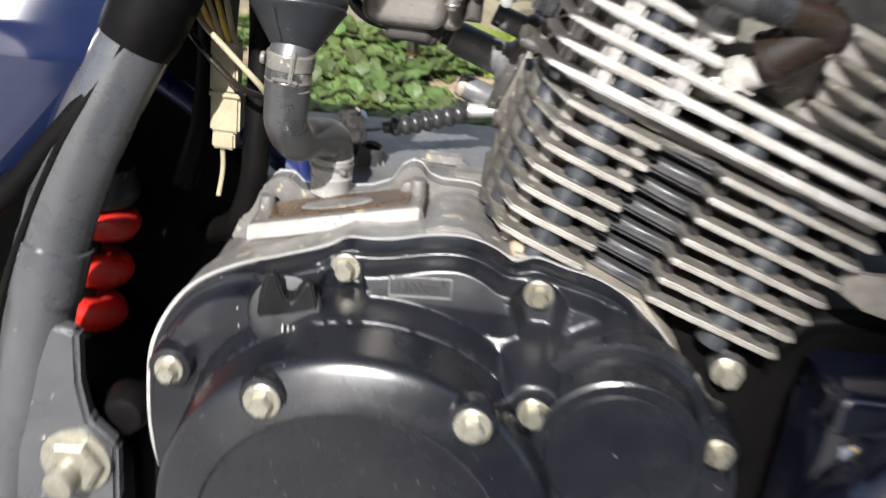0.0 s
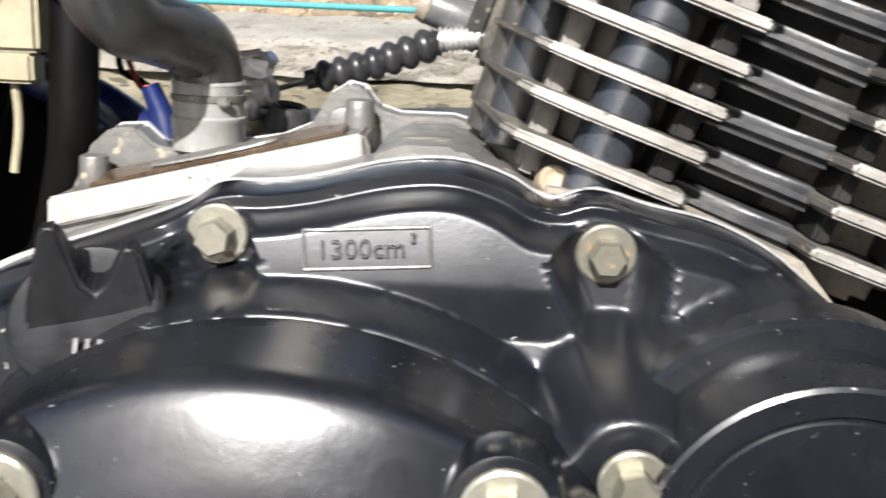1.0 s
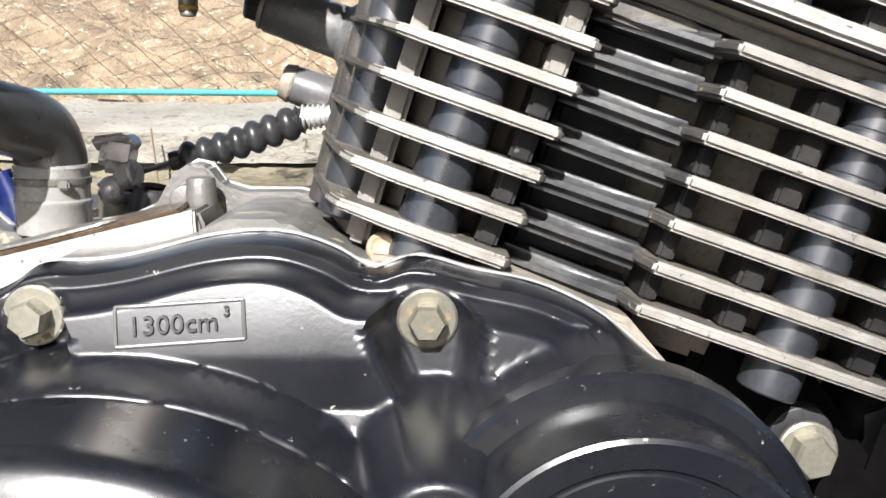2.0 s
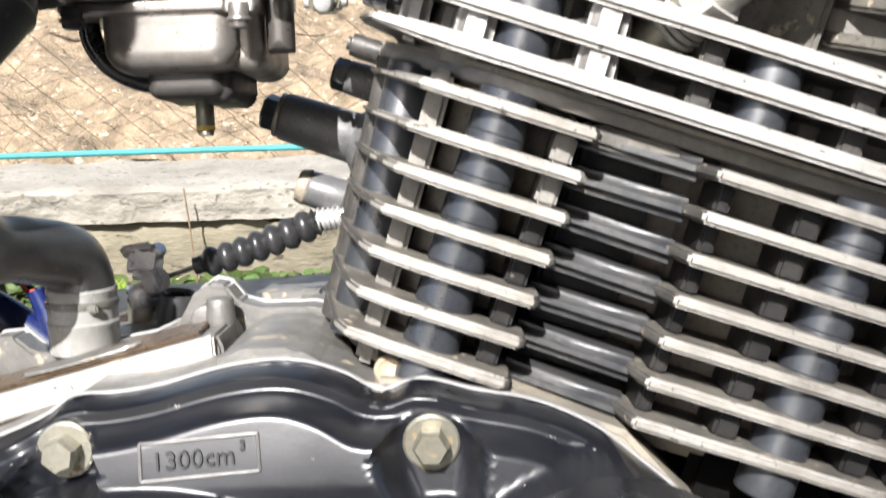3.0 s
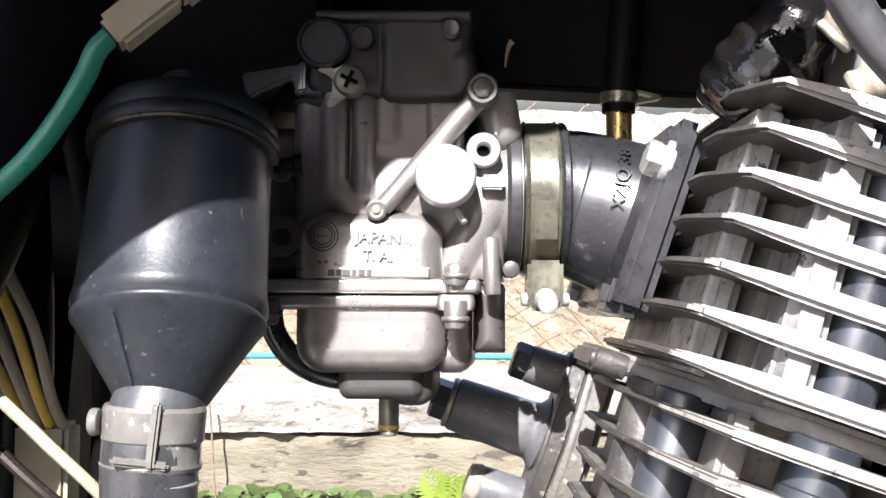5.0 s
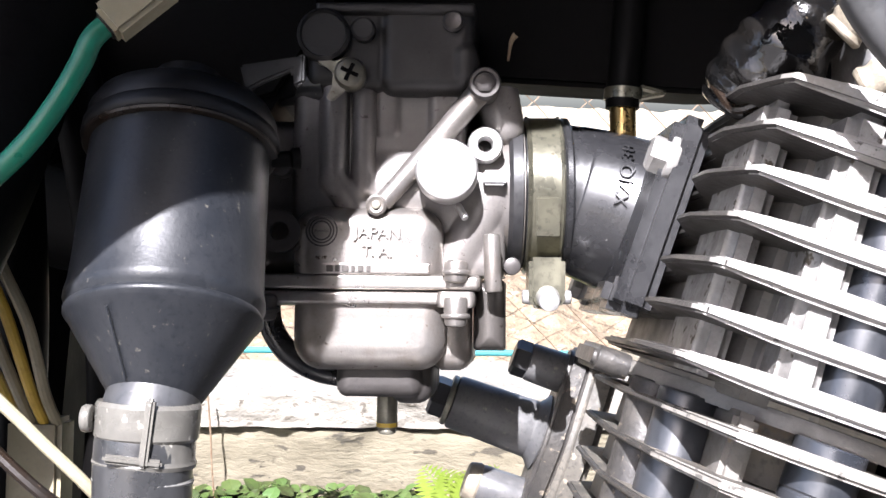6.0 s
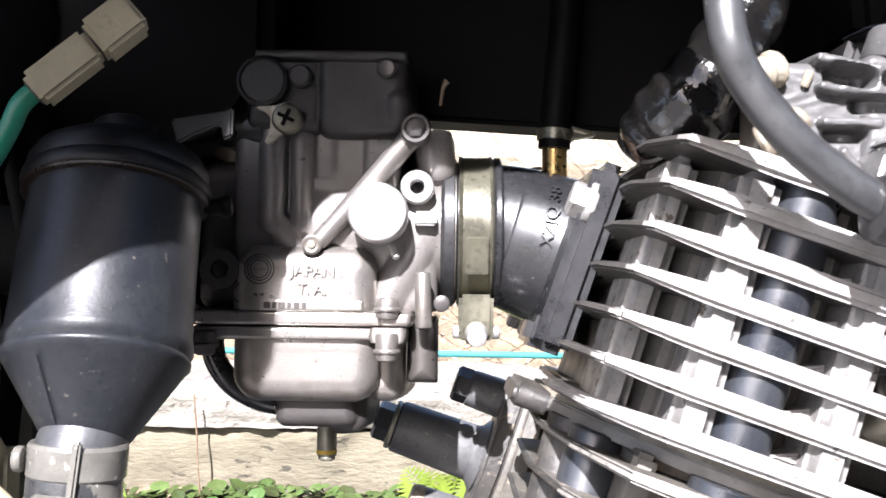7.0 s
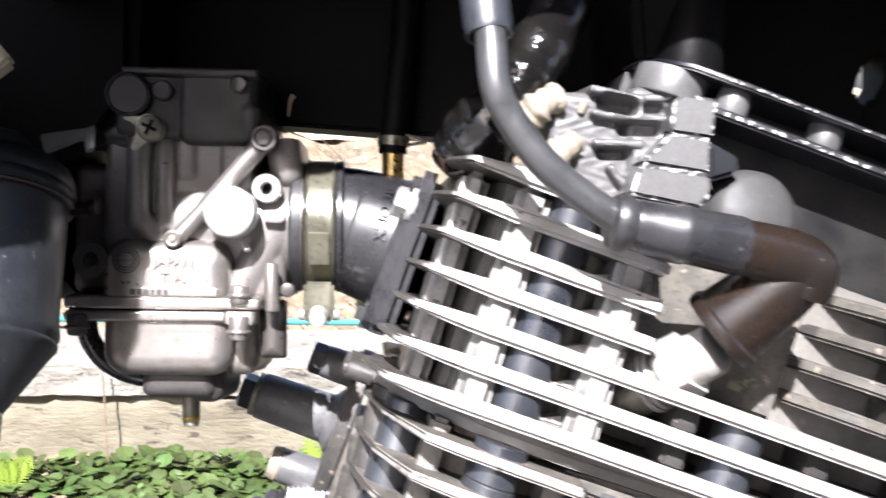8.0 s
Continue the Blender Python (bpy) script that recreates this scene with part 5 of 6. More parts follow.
clamp = thing("hose_clamp", (.0545, .535, .672), "olive zinc clamp band with its screw round the boot", "clamp")
part("band", lathe([(.0196, 0), (.0206, 0), (.0214, .0005), (.0209, .0012), (.0209, .0083), (.0214, .0090), (.0206, .0095), (.0196, .0095)], (.0497, .535, .6965), (1, 0, 0), 64), OLIVE, clamp, "olive steel band", 25)
part("strap", block((.0546, .5138, .6890), (.0060, .0012, .010), .0003, pose(0, 0, 0, 14, 0, 0)), OLIVE, clamp, "band overlap")
part("ear", prism([(.0500, .6790), (.0500, .6685), (.0512, .6660), (.0580, .6660), (.0592, .6685), (.0592, .6790)], .5150, .5260, .0010), OLIVE, clamp, "bent clamp ears")
part("screw", joined(rod((.0485, .5185, .6690), (.0610, .5185, .6690), .0018), rod((.0547, .5160, .6690), (.0547, .5100, .6678), .0030, .0026)), BARE, clamp, "bright clamp screw")

nipple = thing("vacuum_nipple", (.0770, .535, .708), "brass nipple with a black hose and spring clip", "pipe fitting")
part("stub", rod((.0772, .535, .7060), (.0768, .535, .7235), .0036), BRASS, nipple, "brass stub")
# Hose in the near-black tone, which holds the shade on it.
part("hose", tube([(.0768, .535, .7205), (.0770, .535, .7260), (.0782, .535, .7400), (.0800, .537, .7600), (.0810, .540, .7800)], .0046, 18), VOID_BLACK, nipple, "black rubber hose")
clip = part("clip", lathe([(.0047, 0), (.0052, 0), (.0052, .0030), (.0047, .0030), (.0047, 0)], (.0769, .535, .7228), (.05, 0, 1), 28), OLIVE, nipple, "spring clip")
for turn, z in ((14, .7252), (-10, .7236)):
    part("clip_ear", block((.0845, .5330, z), (.0070, .0040, .0008), .0003, pose(0, 0, 0, 0, turn, 0)), OLIVE, clip, "clip ear")

# ---- breather canister and its pipe ----
can = thing("breather_canister", (-.027, .457, .63), "dusty black plastic breather canister with a tapered bottom", "canister")
A0 = Vector((-.0265, .4568, .6460))
ax = Vector((-.0188, .3500, 1)).normalized()
part("body", lathe([(0, .0020), (.0084, .0020), (.0090, .0028), (.0184, .0172), (.0193, .0182), (.0194, .0190), (.0190, .0196), (.0192, .0202), (.0197, .0212), (.0196, .0226), (.0192, .0245), (.0190, .030), (.0187, .0500), (.0185, .0570), (0, .0570)], A0, ax, 80), PLASTIC, can, "dusty black plastic body", 50)
lid = part("lid", lathe([(0, -.0006), (.0190, -.0006), (.0203, .0002), (.0206, .0010), (.0205, .0028), (.0197, .0036), (.0199, .0044), (.0197, .0066), (.0186, .0088), (.0150, .0112), (.0086, .0128), (.0074, .0136), (.0070, .0180), (.0060, .0186), (0, .0186)], A0 + ax * .0563, ax, 72), CAP_BLACK, can, "black lid", 50)
part("seam", lathe([(.0186, 0), (.0199, .0002), (.0203, .0006), (.0199, .0011), (.0186, .0011)], A0 + ax * .0553, ax, 72), BROWN_RUBBER, lid, "dirty lid seam")
part("lug", lathe([(0, 0), (.0016, 0), (.0018, .001), (.0018, .004), (.0024, .0045), (.0024, .0062), (0, .0066)], A0 + ax * .0560 + Vector((.0185, .004, -.001)), (1, .2, .1), 18), VOID_BLACK, can, "small lid catch")
part("bracket", prism([(-.0145, .7165), (-.0020, .7185), (-.0010, .7195), (-.0010, .7130), (-.0030, .7120), (-.0035, .7155), (-.0095, .7130), (-.0130, .7110)], .470, .4725, .0005), CAP_BLACK, can, "bent bracket")
part("mould_line", tube([A0 + ax * .0040 + Vector((-.0035, -.0092, .0030)), A0 + ax * .0160 + Vector((-.0062, -.0162, .0052))], .0003, 6), PLASTIC, can)

hose = thing("breather_pipe", (-.0145, .5, .575), "black rubber breather elbow pipe running down to the crankcase", "pipe")
part("elbow", tube([A0 + ax * .006, (-.0277, .4545, .6420), (-.0279, .4545, .6280), (-.0281, .4565, .6175), (-.0252, .4650, .6080), (-.0215, .4800, .6050), (-.0160, .4940, .6010), (-.0146, .4990, .5945), (-.0146, .5000, .5885)], lambda s: .0087 + .0004 * math.sin(s * 9) * (s < .7) + .0004 * s - .0004 * (s > .93), 40, 8), PIPE, hose, "smooth rubber elbow", 60)
part("cuff", lathe([(.0088, 0), (.0095, .0004), (.0095, .0075), (.0098, .0080), (.0098, .0088), (.0094, .0093), (.0094, .0168), (.0097, .0174), (.0095, .0182), (.0088, .0184)], (-.0146, .5000, .5735), (0, 0, 1), 40), CUFF, hose, "pale ribbed cuff")
band = thing("pipe_clip", (-.03, .4565, .632), "pale yellowed nylon clip round the breather pipe", "clip")
BA = Vector((.05, .02, 1)).normalized()
B_FOOT = Vector((-.0277, .4545, .6362))
part("band", lathe([(.0085, 0), (.0094, 0), (.0097, .0008), (.0093, .0016), (.0092, .0050), (.0097, .0056), (.0098, .0112), (.0094, .0120), (.0085, .0120)], B_FOOT, BA, 44), CLIP, band, "pale clip band", 25)
part("step", lathe([(.0085, 0), (.0092, 0), (.0094, .0005), (.0092, .0010), (.0085, .0010)], B_FOOT - BA * .0030, BA, 44), CUFF, band, "thin pale ring below the band", 25)
part("catch", block(B_FOOT + Vector((.0030, -.0093, .0072)), (.0017, .0020, .0125), .0005, pose(0, 0, 0, 0, 6, 0)), CLIP, band, "raised catch")
part("catch_bar", block(B_FOOT + Vector((.0005, -.0095, .0022)), (.0105, .0016, .0016), .0005, pose(0, 0, 0, 0, 8, 12)), CLIP, band, "flat catch bar")
part("ear", rod(B_FOOT + Vector((-.0106, -.0040, .0092)), B_FOOT + Vector((-.0086, -.0040, .0092)), .0026), CLIP, band, "round ear")
band2 = thing("pipe_clip", (-.0146, .5, .586), "pale worn clip round the lower pipe cuff", "clip")
part("band", lathe([(.0094, 0), (.0098, .0002), (.0099, .0010), (.0098, .0018), (.0094, .0020)], (-.0146, .5, .5865), (0, 0, 1), 40), CLIP, band2)
part("catch", block((-.0085, .4912, .5870), (.0030, .0022, .0024), .0005), CLIP, band2, "small catch")

# ---- chain tensioner and clutch cable ----
tens = thing("chain_tensioner", (.058, .572, .61), "black chain tensioner with hex plugs on the cylinder back", "tensioner")


def on_barrel(b, y, a):
    return TILT @ Vector((b, y, a))


part("plate", moved(hull_plate([(.5720, .6130, .0145), (.5700, .6322, .0088), (.5720, .5920, .0090)], -.1490, -.1425, .0012, 3), TILT), FIN_FACE, tens, "black mounting plate", 50)
part("seat", moved(hull_plate([(.5720, .6130, .0170), (.5700, .6300, .0120), (.5720, .5920, .0120)], -.1427, -.1340, .0020, 3), TILT), FIN_DUST, tens, "dusty cast seat behind the plate", 50)
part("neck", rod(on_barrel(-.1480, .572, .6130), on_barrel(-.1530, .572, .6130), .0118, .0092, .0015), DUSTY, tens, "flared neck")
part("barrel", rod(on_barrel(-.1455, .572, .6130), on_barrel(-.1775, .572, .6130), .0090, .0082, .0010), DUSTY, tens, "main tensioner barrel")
part("plug_washer", rod(on_barrel(-.1775, .572, .6130), on_barrel(-.1793, .572, .6130), .0078), DULL_ZINC, tens, "copper-edged washer")
part("plug", hexagon(on_barrel(-.1793, .572, .6130), TILT @ Vector((-1, 0, 0)), .0062, .0050, 15), RUBBER, tens, "black hex plug", 25)
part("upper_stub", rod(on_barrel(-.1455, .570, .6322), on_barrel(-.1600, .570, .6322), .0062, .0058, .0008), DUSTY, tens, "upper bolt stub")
part("upper_bolt", hexagon(on_barrel(-.1600, .570, .6322), TILT @ Vector((-1, 0, 0)), .0056, .0048, 0), RUBBER, tens, "black hex bolt", 25)
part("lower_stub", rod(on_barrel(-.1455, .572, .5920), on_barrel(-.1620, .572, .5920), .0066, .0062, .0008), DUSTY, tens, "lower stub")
part("lower_cap", rod(on_barrel(-.1615, .572, .5920), on_barrel(-.1660, .572, .5920), .0064, .0058, .0010), WHITE_CLOTH, tens, "dirty white end cap")

cable = thing("clutch_cable", (.02, .565, .575), "clutch cable with a ribbed black rubber bellows", "cable")
B0, B1 = Vector((.0005, .564, .5875)), Vector((.0440, .566, .6018))


def ribs(s):
    return .0031 + .0005 * s + (.0021 * abs(math.sin(math.pi * (s - .08) / .92 * 7.5)) ** 0.7 if .08 < s < .97 else 0)


part("bellows", tube([B0, B0.lerp(B1, .33) + Vector((0, 0, -.0010)), B0.lerp(B1, .66) + Vector((0, 0, -.0008)), B1], ribs, 24, 36), RUBBER, cable, "ribbed rubber bellows", 70)
part("spring_end", tube([B1 - Vector((.001, 0, 0)), B1 + Vector((.0125, 0, .0014))], lambda s: .0036 - .0010 * s + .0007 * (math.sin(s * math.tau * 8) > 0), 18, 64), BARE, cable, "ridged metal cable end", 20)
part("inner_wire", tube([B0 + Vector((.002, 0, .0005)), (-.0080, .566, .5845), (-.0160, .568, .5830)], .0009, 8), DULL_ZINC, cable, "steel inner wire")
part("outer", tube([B1 + Vector((.0115, 0, .0012)), (.066, .568, .604), (.09, .585, .603), (.13, .61, .60)], .0030, 12), RUBBER, cable, "black outer cable")

arm = thing("clutch_lever", (-.02, .575, .565), "small chrome clutch release lever on the crankcase", "lever")
part("arm", joined(block((-0.0151, 0.5600, 0.5893), (0.0112, .0090, 0.0105), .0022, pose(0, 0, 0, -24, 10, 10), 4), block((-0.0175, 0.5610, 0.5937), (0.0108, .0090, .0026), .0010, pose(0, 0, 0, -30, -8, 8), 3)), CHROME_LIT, arm, "scuffed chrome release lever", 50)
part("knuckle", lathe([(0, 0), (0.0036, 0), (0.0045, .0010), (0.0047, .0030), (0.0043, .0052), (0.0032, .0066), (0, .0070)], (-0.0136, 0.5580, 0.5793), (-.95, -.2, -.15), 32), CHROME_LIT, arm, "round chrome cable knuckle", 60)
part("nut", hexagon((-0.0117, 0.5610, 0.5926), (.6, -.3, .7), 0.0027, .0034, 10), BARE, arm, "pale hex nut", 25)
part("yoke", lathe([(0, 0), (.0040, 0), (.0046, .0008), (.0046, .0052), (.0040, .0060), (0, .0060)], (-.0140, .5580, .5830), (1, -.3, .25), 24), CHROME_LIT, arm, "cable yoke end")
part("clip", lathe([(.0056, 0), (.0068, .0003), (.0068, .0016), (.0056, .0020)], (-.0160, .5615, .5790), (.16, -.05, 1), 32), CHROME, arm, "spring clip")
part("clip", lathe([(.0054, 0), (.0064, .0003), (.0064, .0014), (.0054, .0018)], (-.0163, .5615, .5760), (.16, -.05, 1), 32), DULL_ZINC, arm, "spring clip")
part("foot_plate", block((-.0205, .566, .5715), (.026, .012, .0030), .0008, pose(0, 0, 0, 0, -14, 0)), BROWN_RUBBER, arm, "rust-brown foot plate")
part("shaft", rod((-.0175, .5635, .5640), (-.0165, .5625, .5780), .0064, .0058), DULL_ZINC, arm, "rusted pivot shaft")
part("seal", lathe([(.0040, .0092), (.0052, .0105), (.0062, .0098), (.0072, .0060), (.0078, 0), (0, 0)], (-.0045, .5560, .5700), (.18, -.1, 1), 32), RUBBER, arm, "black rubber seal cup")
part("seat", prism([(-.0150, .5600), (-.0135, .5730), (-.0085, .5750), (.0030, .5755), (.0060, .5640), (.0080, .5600)], .5500, .5680, .0025, 3), CASE_GREY, arm, "grey cast seat of the seal", 50)



# ---- ignition ----
lead = thing("ignition_lead", (.11, .43, .69), "grey-black rubber ignition lead curving down to the plug cap", "cable")
part("lead", tube([(.0900, .452, .7620), (.0940, .440, .7500), (.0955, .4325, .7380), (.0965, .4300, .7260), (.1000, .4310, .7185), (.1080, .4310, .7083), (.1180, .4320, .7005), (.1275, .4330, .6950)], .0036, 20, 10), PIPE, lead, "grey-black lead")
part("sleeve", lathe([(.0032, -.012), (.0058, -.012), (.0058, -.0008), (.0054, .0004), (.0046, .0004), (.0042, -.003), (.0034, -.006)], (.0955, .4340, .7375), (.10, -.25, -1), 28), DAMPER, lead, "loose rubber sleeve")
plug_cap = part("plug_cap", lathe([(0, 0), (.0056, 0), (.0060, .001), (.0063, .0100), (.0069, .0112), (.0069, .0134), (.0066, .0142), (.0070, .0270), (.0062, .0282), (0, .0285)], (.1285, .4333, .6950), (1, .10, -.17), 40), GLOSS_RUBBER, lead, "black rubber plug cap")
part("collar", lathe([(0, 0), (.0045, 0), (.0060, .0006), (.0066, .0020), (.0066, .0040), (.0058, .0052), (.0055, .0060), (0, .006)], (.1235, .4328, .6958), (1, .10, -.17), 36), RUBBER, plug_cap, "ringed collar")
part("elbow", tube([(.1545, .4355, .6905), (.1625, .4368, .6888), (.1685, .4380, .6872), (.1722, .4392, .6848), (.1712, .4408, .6812)], lambda s: .0066 + .0016 * s, 32), BROWN_RUBBER, plug_cap, "browned elbow", 60)
BOOT = Vector((-.72, .34, -.66)).normalized()
part("boot", lathe([(0, -.0075), (.0048, -.0068), (.0072, -.0044), (.0083, -.0010), (.0084, .0006), (.0081, .0014), (.0088, .0050), (.0101, .0215), (.0109, .0222), (.0111, .0240), (.0106, .0252), (.0094, .0254), (.0088, .0246), (0, .0230)], (.1718, .4395, .6855), BOOT, 44), BROWN_RUBBER, plug_cap, "browned rubber boot", 30)
plug = thing("spark_plug", (.147, .455, .66), "pale spark plug with a worn hex in the head recess", "spark plug")
PA = Vector((-.60, .55, -.45)).normalized()
P0 = Vector((.1545, .4490, .6655))
part("insulator", rod(P0, P0 + PA * .008, .0062, .0066), PLUG_WHITE, plug, "pale plug body")
part("hex", hexagon(P0 + PA * .0075, PA, .0086, .0075, 12), PLUG_WHITE, plug, "pale worn hex", 25)
for k in range(3):
    part("ring", lathe([(.0060, 0), (.0080, 0), (.0084, .0007), (.0080, .0014), (.0060, .0014)], P0 + PA * (.0155 + .002 * k), PA, 28), PLUG_WHITE, plug)
part("shell", rod(P0 + PA * .015, P0 + PA * .034, .0070), DULL_ZINC, plug)

loom = thing("wiring_loom", (.10, .475, .70), "black taped wiring loom with dirty white ends", "wiring")
part("wrap", tube([(.0950, .489, .7120), (.0970, .486, .7165), (.1015, .481, .7225), (.1070, .479, .7305), (.1140, .482, .7420), (.123, .49, .760)], lambda s: .0088 + .0022 * math.sin(3.1 * min(1, s * 1.6)) + .0004 * math.sin(s * 47), 32, 12), WRAP, loom, "shiny black tape wrap", 60)
part("tape_end", tube([(.0880, .4830, .7160), (.0910, .4770, .7095), (.0985, .4740, .7120)], .0011, 8), BROWN_RUBBER, loom, "frayed tape edge")
part("white_end", tube([(.1105, .4700, .7240), (.1140, .4680, .7275), (.1180, .4700, .7295)], lambda s: .0040 + .0006 * math.sin(s * 7) + .0004 * math.sin(s * 23), 14, 10), WHITE_CLOTH, loom, "dirty white wire end", 30)
part("white_end", tube([(.1145, .4690, .7125), (.1190, .4670, .7150), (.1225, .4690, .7178)], lambda s: .0037 + .0006 * math.sin(s * 6) + .0004 * math.sin(s * 19), 14, 10), WHITE_CLOTH, loom, "dirty white wire end", 30)
part("white_end", rod((.1245, .4700, .7255), (.1255, .4690, .7290), .0010), WHITE_CLOTH, loom, "pale wire tip")
whisker = thing("wire_stub", (.0445, .52, .735), "short bare wire stub beside the carburettor cap", "wire")
part("wire", tube([(.0445, .5170, .7290), (.0450, .5160, .7330), (.0456, .5150, .7345), (.0462, .5148, .7352)], lambda s: .0003 + .0006 * s, 8), RUST, whisker)

conn = thing("wire_connector", (-.030, .44, .715), "yellowed nylon wire connector with a green wire", "connector")
CM = Matrix.Translation((-.0250, .4390, .7215)) @ pose(0, 0, 0, 0, -42, 12)
part("housing", moved(block((-.0018, 0, 0), (.0140, .0085, .0066), .0009), CM), CREAM, conn)
part("plug_half", moved(block((.0106, 0, .0003), (.0100, .0098, .0078), .0009), CM), CREAM, conn)
part("mouth", moved(block((-.0088, 0, 0), (.0008, .0060, .0044), .0003), CM), BROWN_RUBBER, conn, "dark wire opening")
part("wire", tube([CM @ Vector((-.004, 0, 0)), CM @ Vector((-.0115, 0, 0)), (-.0360, .4375, .7085), (-.0400, .4370, .7010), (-.0460, .4370, .6930), (-.056, .438, .684)], .0020, 14), GREEN_WIRE, conn, "green wire")

block_conn = thing("wire_connector", (-.064, .5, .59), "cream nylon connector block hanging on its wires", "connector")
part("housing", block((-.0640, .500, .6060), (.0135, .010, .0180), .0012), CREAM, block_conn)
part("neck", block((-.0645, .500, .5930), (.0105, .009, .0080), .0010), CREAM, block_conn)
part("plug_half", block((-.0650, .500, .6275), (.0125, .010, .0245), .0012), CREAM, block_conn)
part("latch", block((-.0640, .4942, .6150), (.0140, .0016, .0022), .0004), CREAM, block_conn)
for k, m in enumerate((YELLOW_WIRE, CREAM, YELLOW_WIRE, CREAM)):
    x = -.0690 + .003 * k
    part("wire", tube([(x, .500, .636), (x - .0005, .490, .646), (x - .0045 + .001 * k, .481, .6625), (x - .0085, .477, .682), (x - .012, .478, .71)], .0013, 10), m, block_conn, "thin wire")
part("wire", tube([(-.0400, .4860, .6150), (-.0432, .4730, .6273), (-.0563, .4705, .6407), (-.0690, .4710, .6535), (-.0800, .476, .672)], .0013, 10), CREAM, block_conn, "cream wire")
part("wire", tube([(-.0660, .5000, .5900), (-.0655, .5000, .5780), (-.0670, .4990, .5650)], .0012, 10), CREAM, block_conn, "cream wire tail")

harness = thing("cable_harness", (-.06, .505, .55), "thick black sleeved cable harness hanging down", "wiring")
part("sleeve", tube([(-.0620, .500, .730), (-.0550, .505, .690), (-.0510, .508, .650), (-.0500, .503, .615), (-.0502, .500, .590), (-.0515, .500, .572), (-.0580, .506, .552), (-.072, .53, .535), (-.085, .545, .525)], .0064, 20), VOID_BLACK, harness)
part("sleeve", tube([(-.0800, .515, .720), (-.0780, .520, .660), (-.0800, .520, .600), (-.0900, .520, .560)], .0060, 16), VOID_BLACK, harness)
part("wire", tube([(-.0800, .482, .650), (-.0700, .4770, .6395), (-.0542, .4760, .6258), (-.0470, .484, .620), (-.0420, .495, .615)], .0014, 10), BROWN_RUBBER, harness)
sleeve = thing("blue_sleeve", (-.045, .53, .57), "dark blue plastic wire sleeve beside the pipe cuff", "wiring")
part("sleeve", tube([(-.105, .535, .606), (-.0880, .530, .5980), (-.0715, .526, .5885), (-.0565, .527, .5835), (-.0455, .526, .5775), (-.0344, .525, .5690), (-.026, .525, .562)], .0058, 20), BLUE_SLEEVE, sleeve)
part("tip", tube([(-.0322, .5245, .5690), (-.0342, .5248, .5777), (-.0380, .5250, .5873)], lambda s: .0044 - .0016 * s, 16), BLUE_SLEEVE, sleeve, "blue insulated tip")
part("wire", tube([(-.0378, .525, .5865), (-.0417, .526, .5876), (-.0468, .528, .5981), (-.0521, .530, .6032), (-.062, .535, .612)], .0009, 10), RED_WIRE, sleeve, "red wire")
part("wire", tube([(-.0382, .526, .5865), (-.0420, .527, .5886), (-.0475, .529, .5910), (-.0495, .531, .6000), (-.055, .536, .612)], .0010, 10), VOID_BLACK, sleeve, "black wire")

# ---- frame and the dark inside of the motorcycle ----
frame_tube = thing("frame_tube", (-.125, .45, .34), "thick satin black frame tube with scuffed paint", "frame")
part("tube", tube([(-.060, .472, .735), (-.0720, .463, .690), (-.0850, .457, .655), (-.1030, .451, .6150), (-.1175, .449, .5780), (-.1275, .449, .5400), (-.1400, .449, .480), (-.1560, .450, .410), (-.1700, .450, .330), (-.18, .45, .25)], .0150, 36), TUBE_BLACK, frame_tube)
# Added black sleeve that stands in for the shade on the upper tube.
part("shade_sleeve", tube([(-.058, .474, .745), (-.0720, .463, .690), (-.0850, .457, .655), (-.0905, .4550, .643)], lambda s: .0170 - .0018 * s ** 4, 28), VOID_BLACK, frame_tube, "black sleeve added for the shade on the upper tube")
part("collar", tube([(-.1232, .449, .5560), (-.1262, .449, .5450), (-.1295, .449, .5300)], .0163, 36), TUBE_BLACK, frame_tube, "pressed collar")
part("seam", tube([(-.0700, .447, .690), (-.0900, .4420, .645), (-.1150, .4370, .6020), (-.1420, .4380, .5350), (-.1560, .440, .47)], .0020, 10), VOID_BLACK, frame_tube, "black edging strip")
bracket = thing("footrest_bracket", (-.12, .44, .40), "black steel footrest bracket with a large pale bolt", "bracket")
part("plate", prism([(-.1240, .5190), (-.1175, .5195), (-.1105, .5180), (-.1103, .4926), (-.1065, .4728), (-.0940, .4610), (-.0940, .4280), (-.1130, .4050), (-.1400, .4000), (-.1440, .4300), (-.1400, .4700)], .4360, .4460, .0022, 3), TUBE_BLACK, bracket, "scuffed black plate")
big = part("nut", hexagon((-.1125, .4360, .4520), (0, -1, 0), .0135, .0080, 5), ZINC, bracket, "large pale hex nut", 25)
part("washer", rod((-.1125, .4365, .4520), (-.1125, .4335, .4520), .0165), ZINC, big, "wide washer")
part("stud", rod((-.1150, .4300, .4480), (-.1160, .4200, .4465), .0078, .0072, .0015), ZINC, big, "round stud end")
shock = thing("shock_absorber", (-.14, .53, .44), "rear shock absorber with a red coil spring", "shock absorber")
S0, S1 = Vector((-.1590, .528, .4150)), Vector((-.1400, .528, .5460))
coil = []
sd = (S1 - S0).normalized()
su = sd.cross(Vector((0, 1, 0))).normalized()
for i in range(5 * 20 + 1):
    ang = i / 20 * math.tau
    coil.append(S0.lerp(S1, i / 100) + 0.0180 * (math.cos(ang) * su + math.sin(ang) * Vector((0, 1, 0))))
part("spring", tube(coil, .0086, 14, 0), RED, shock, "red painted coil spring")
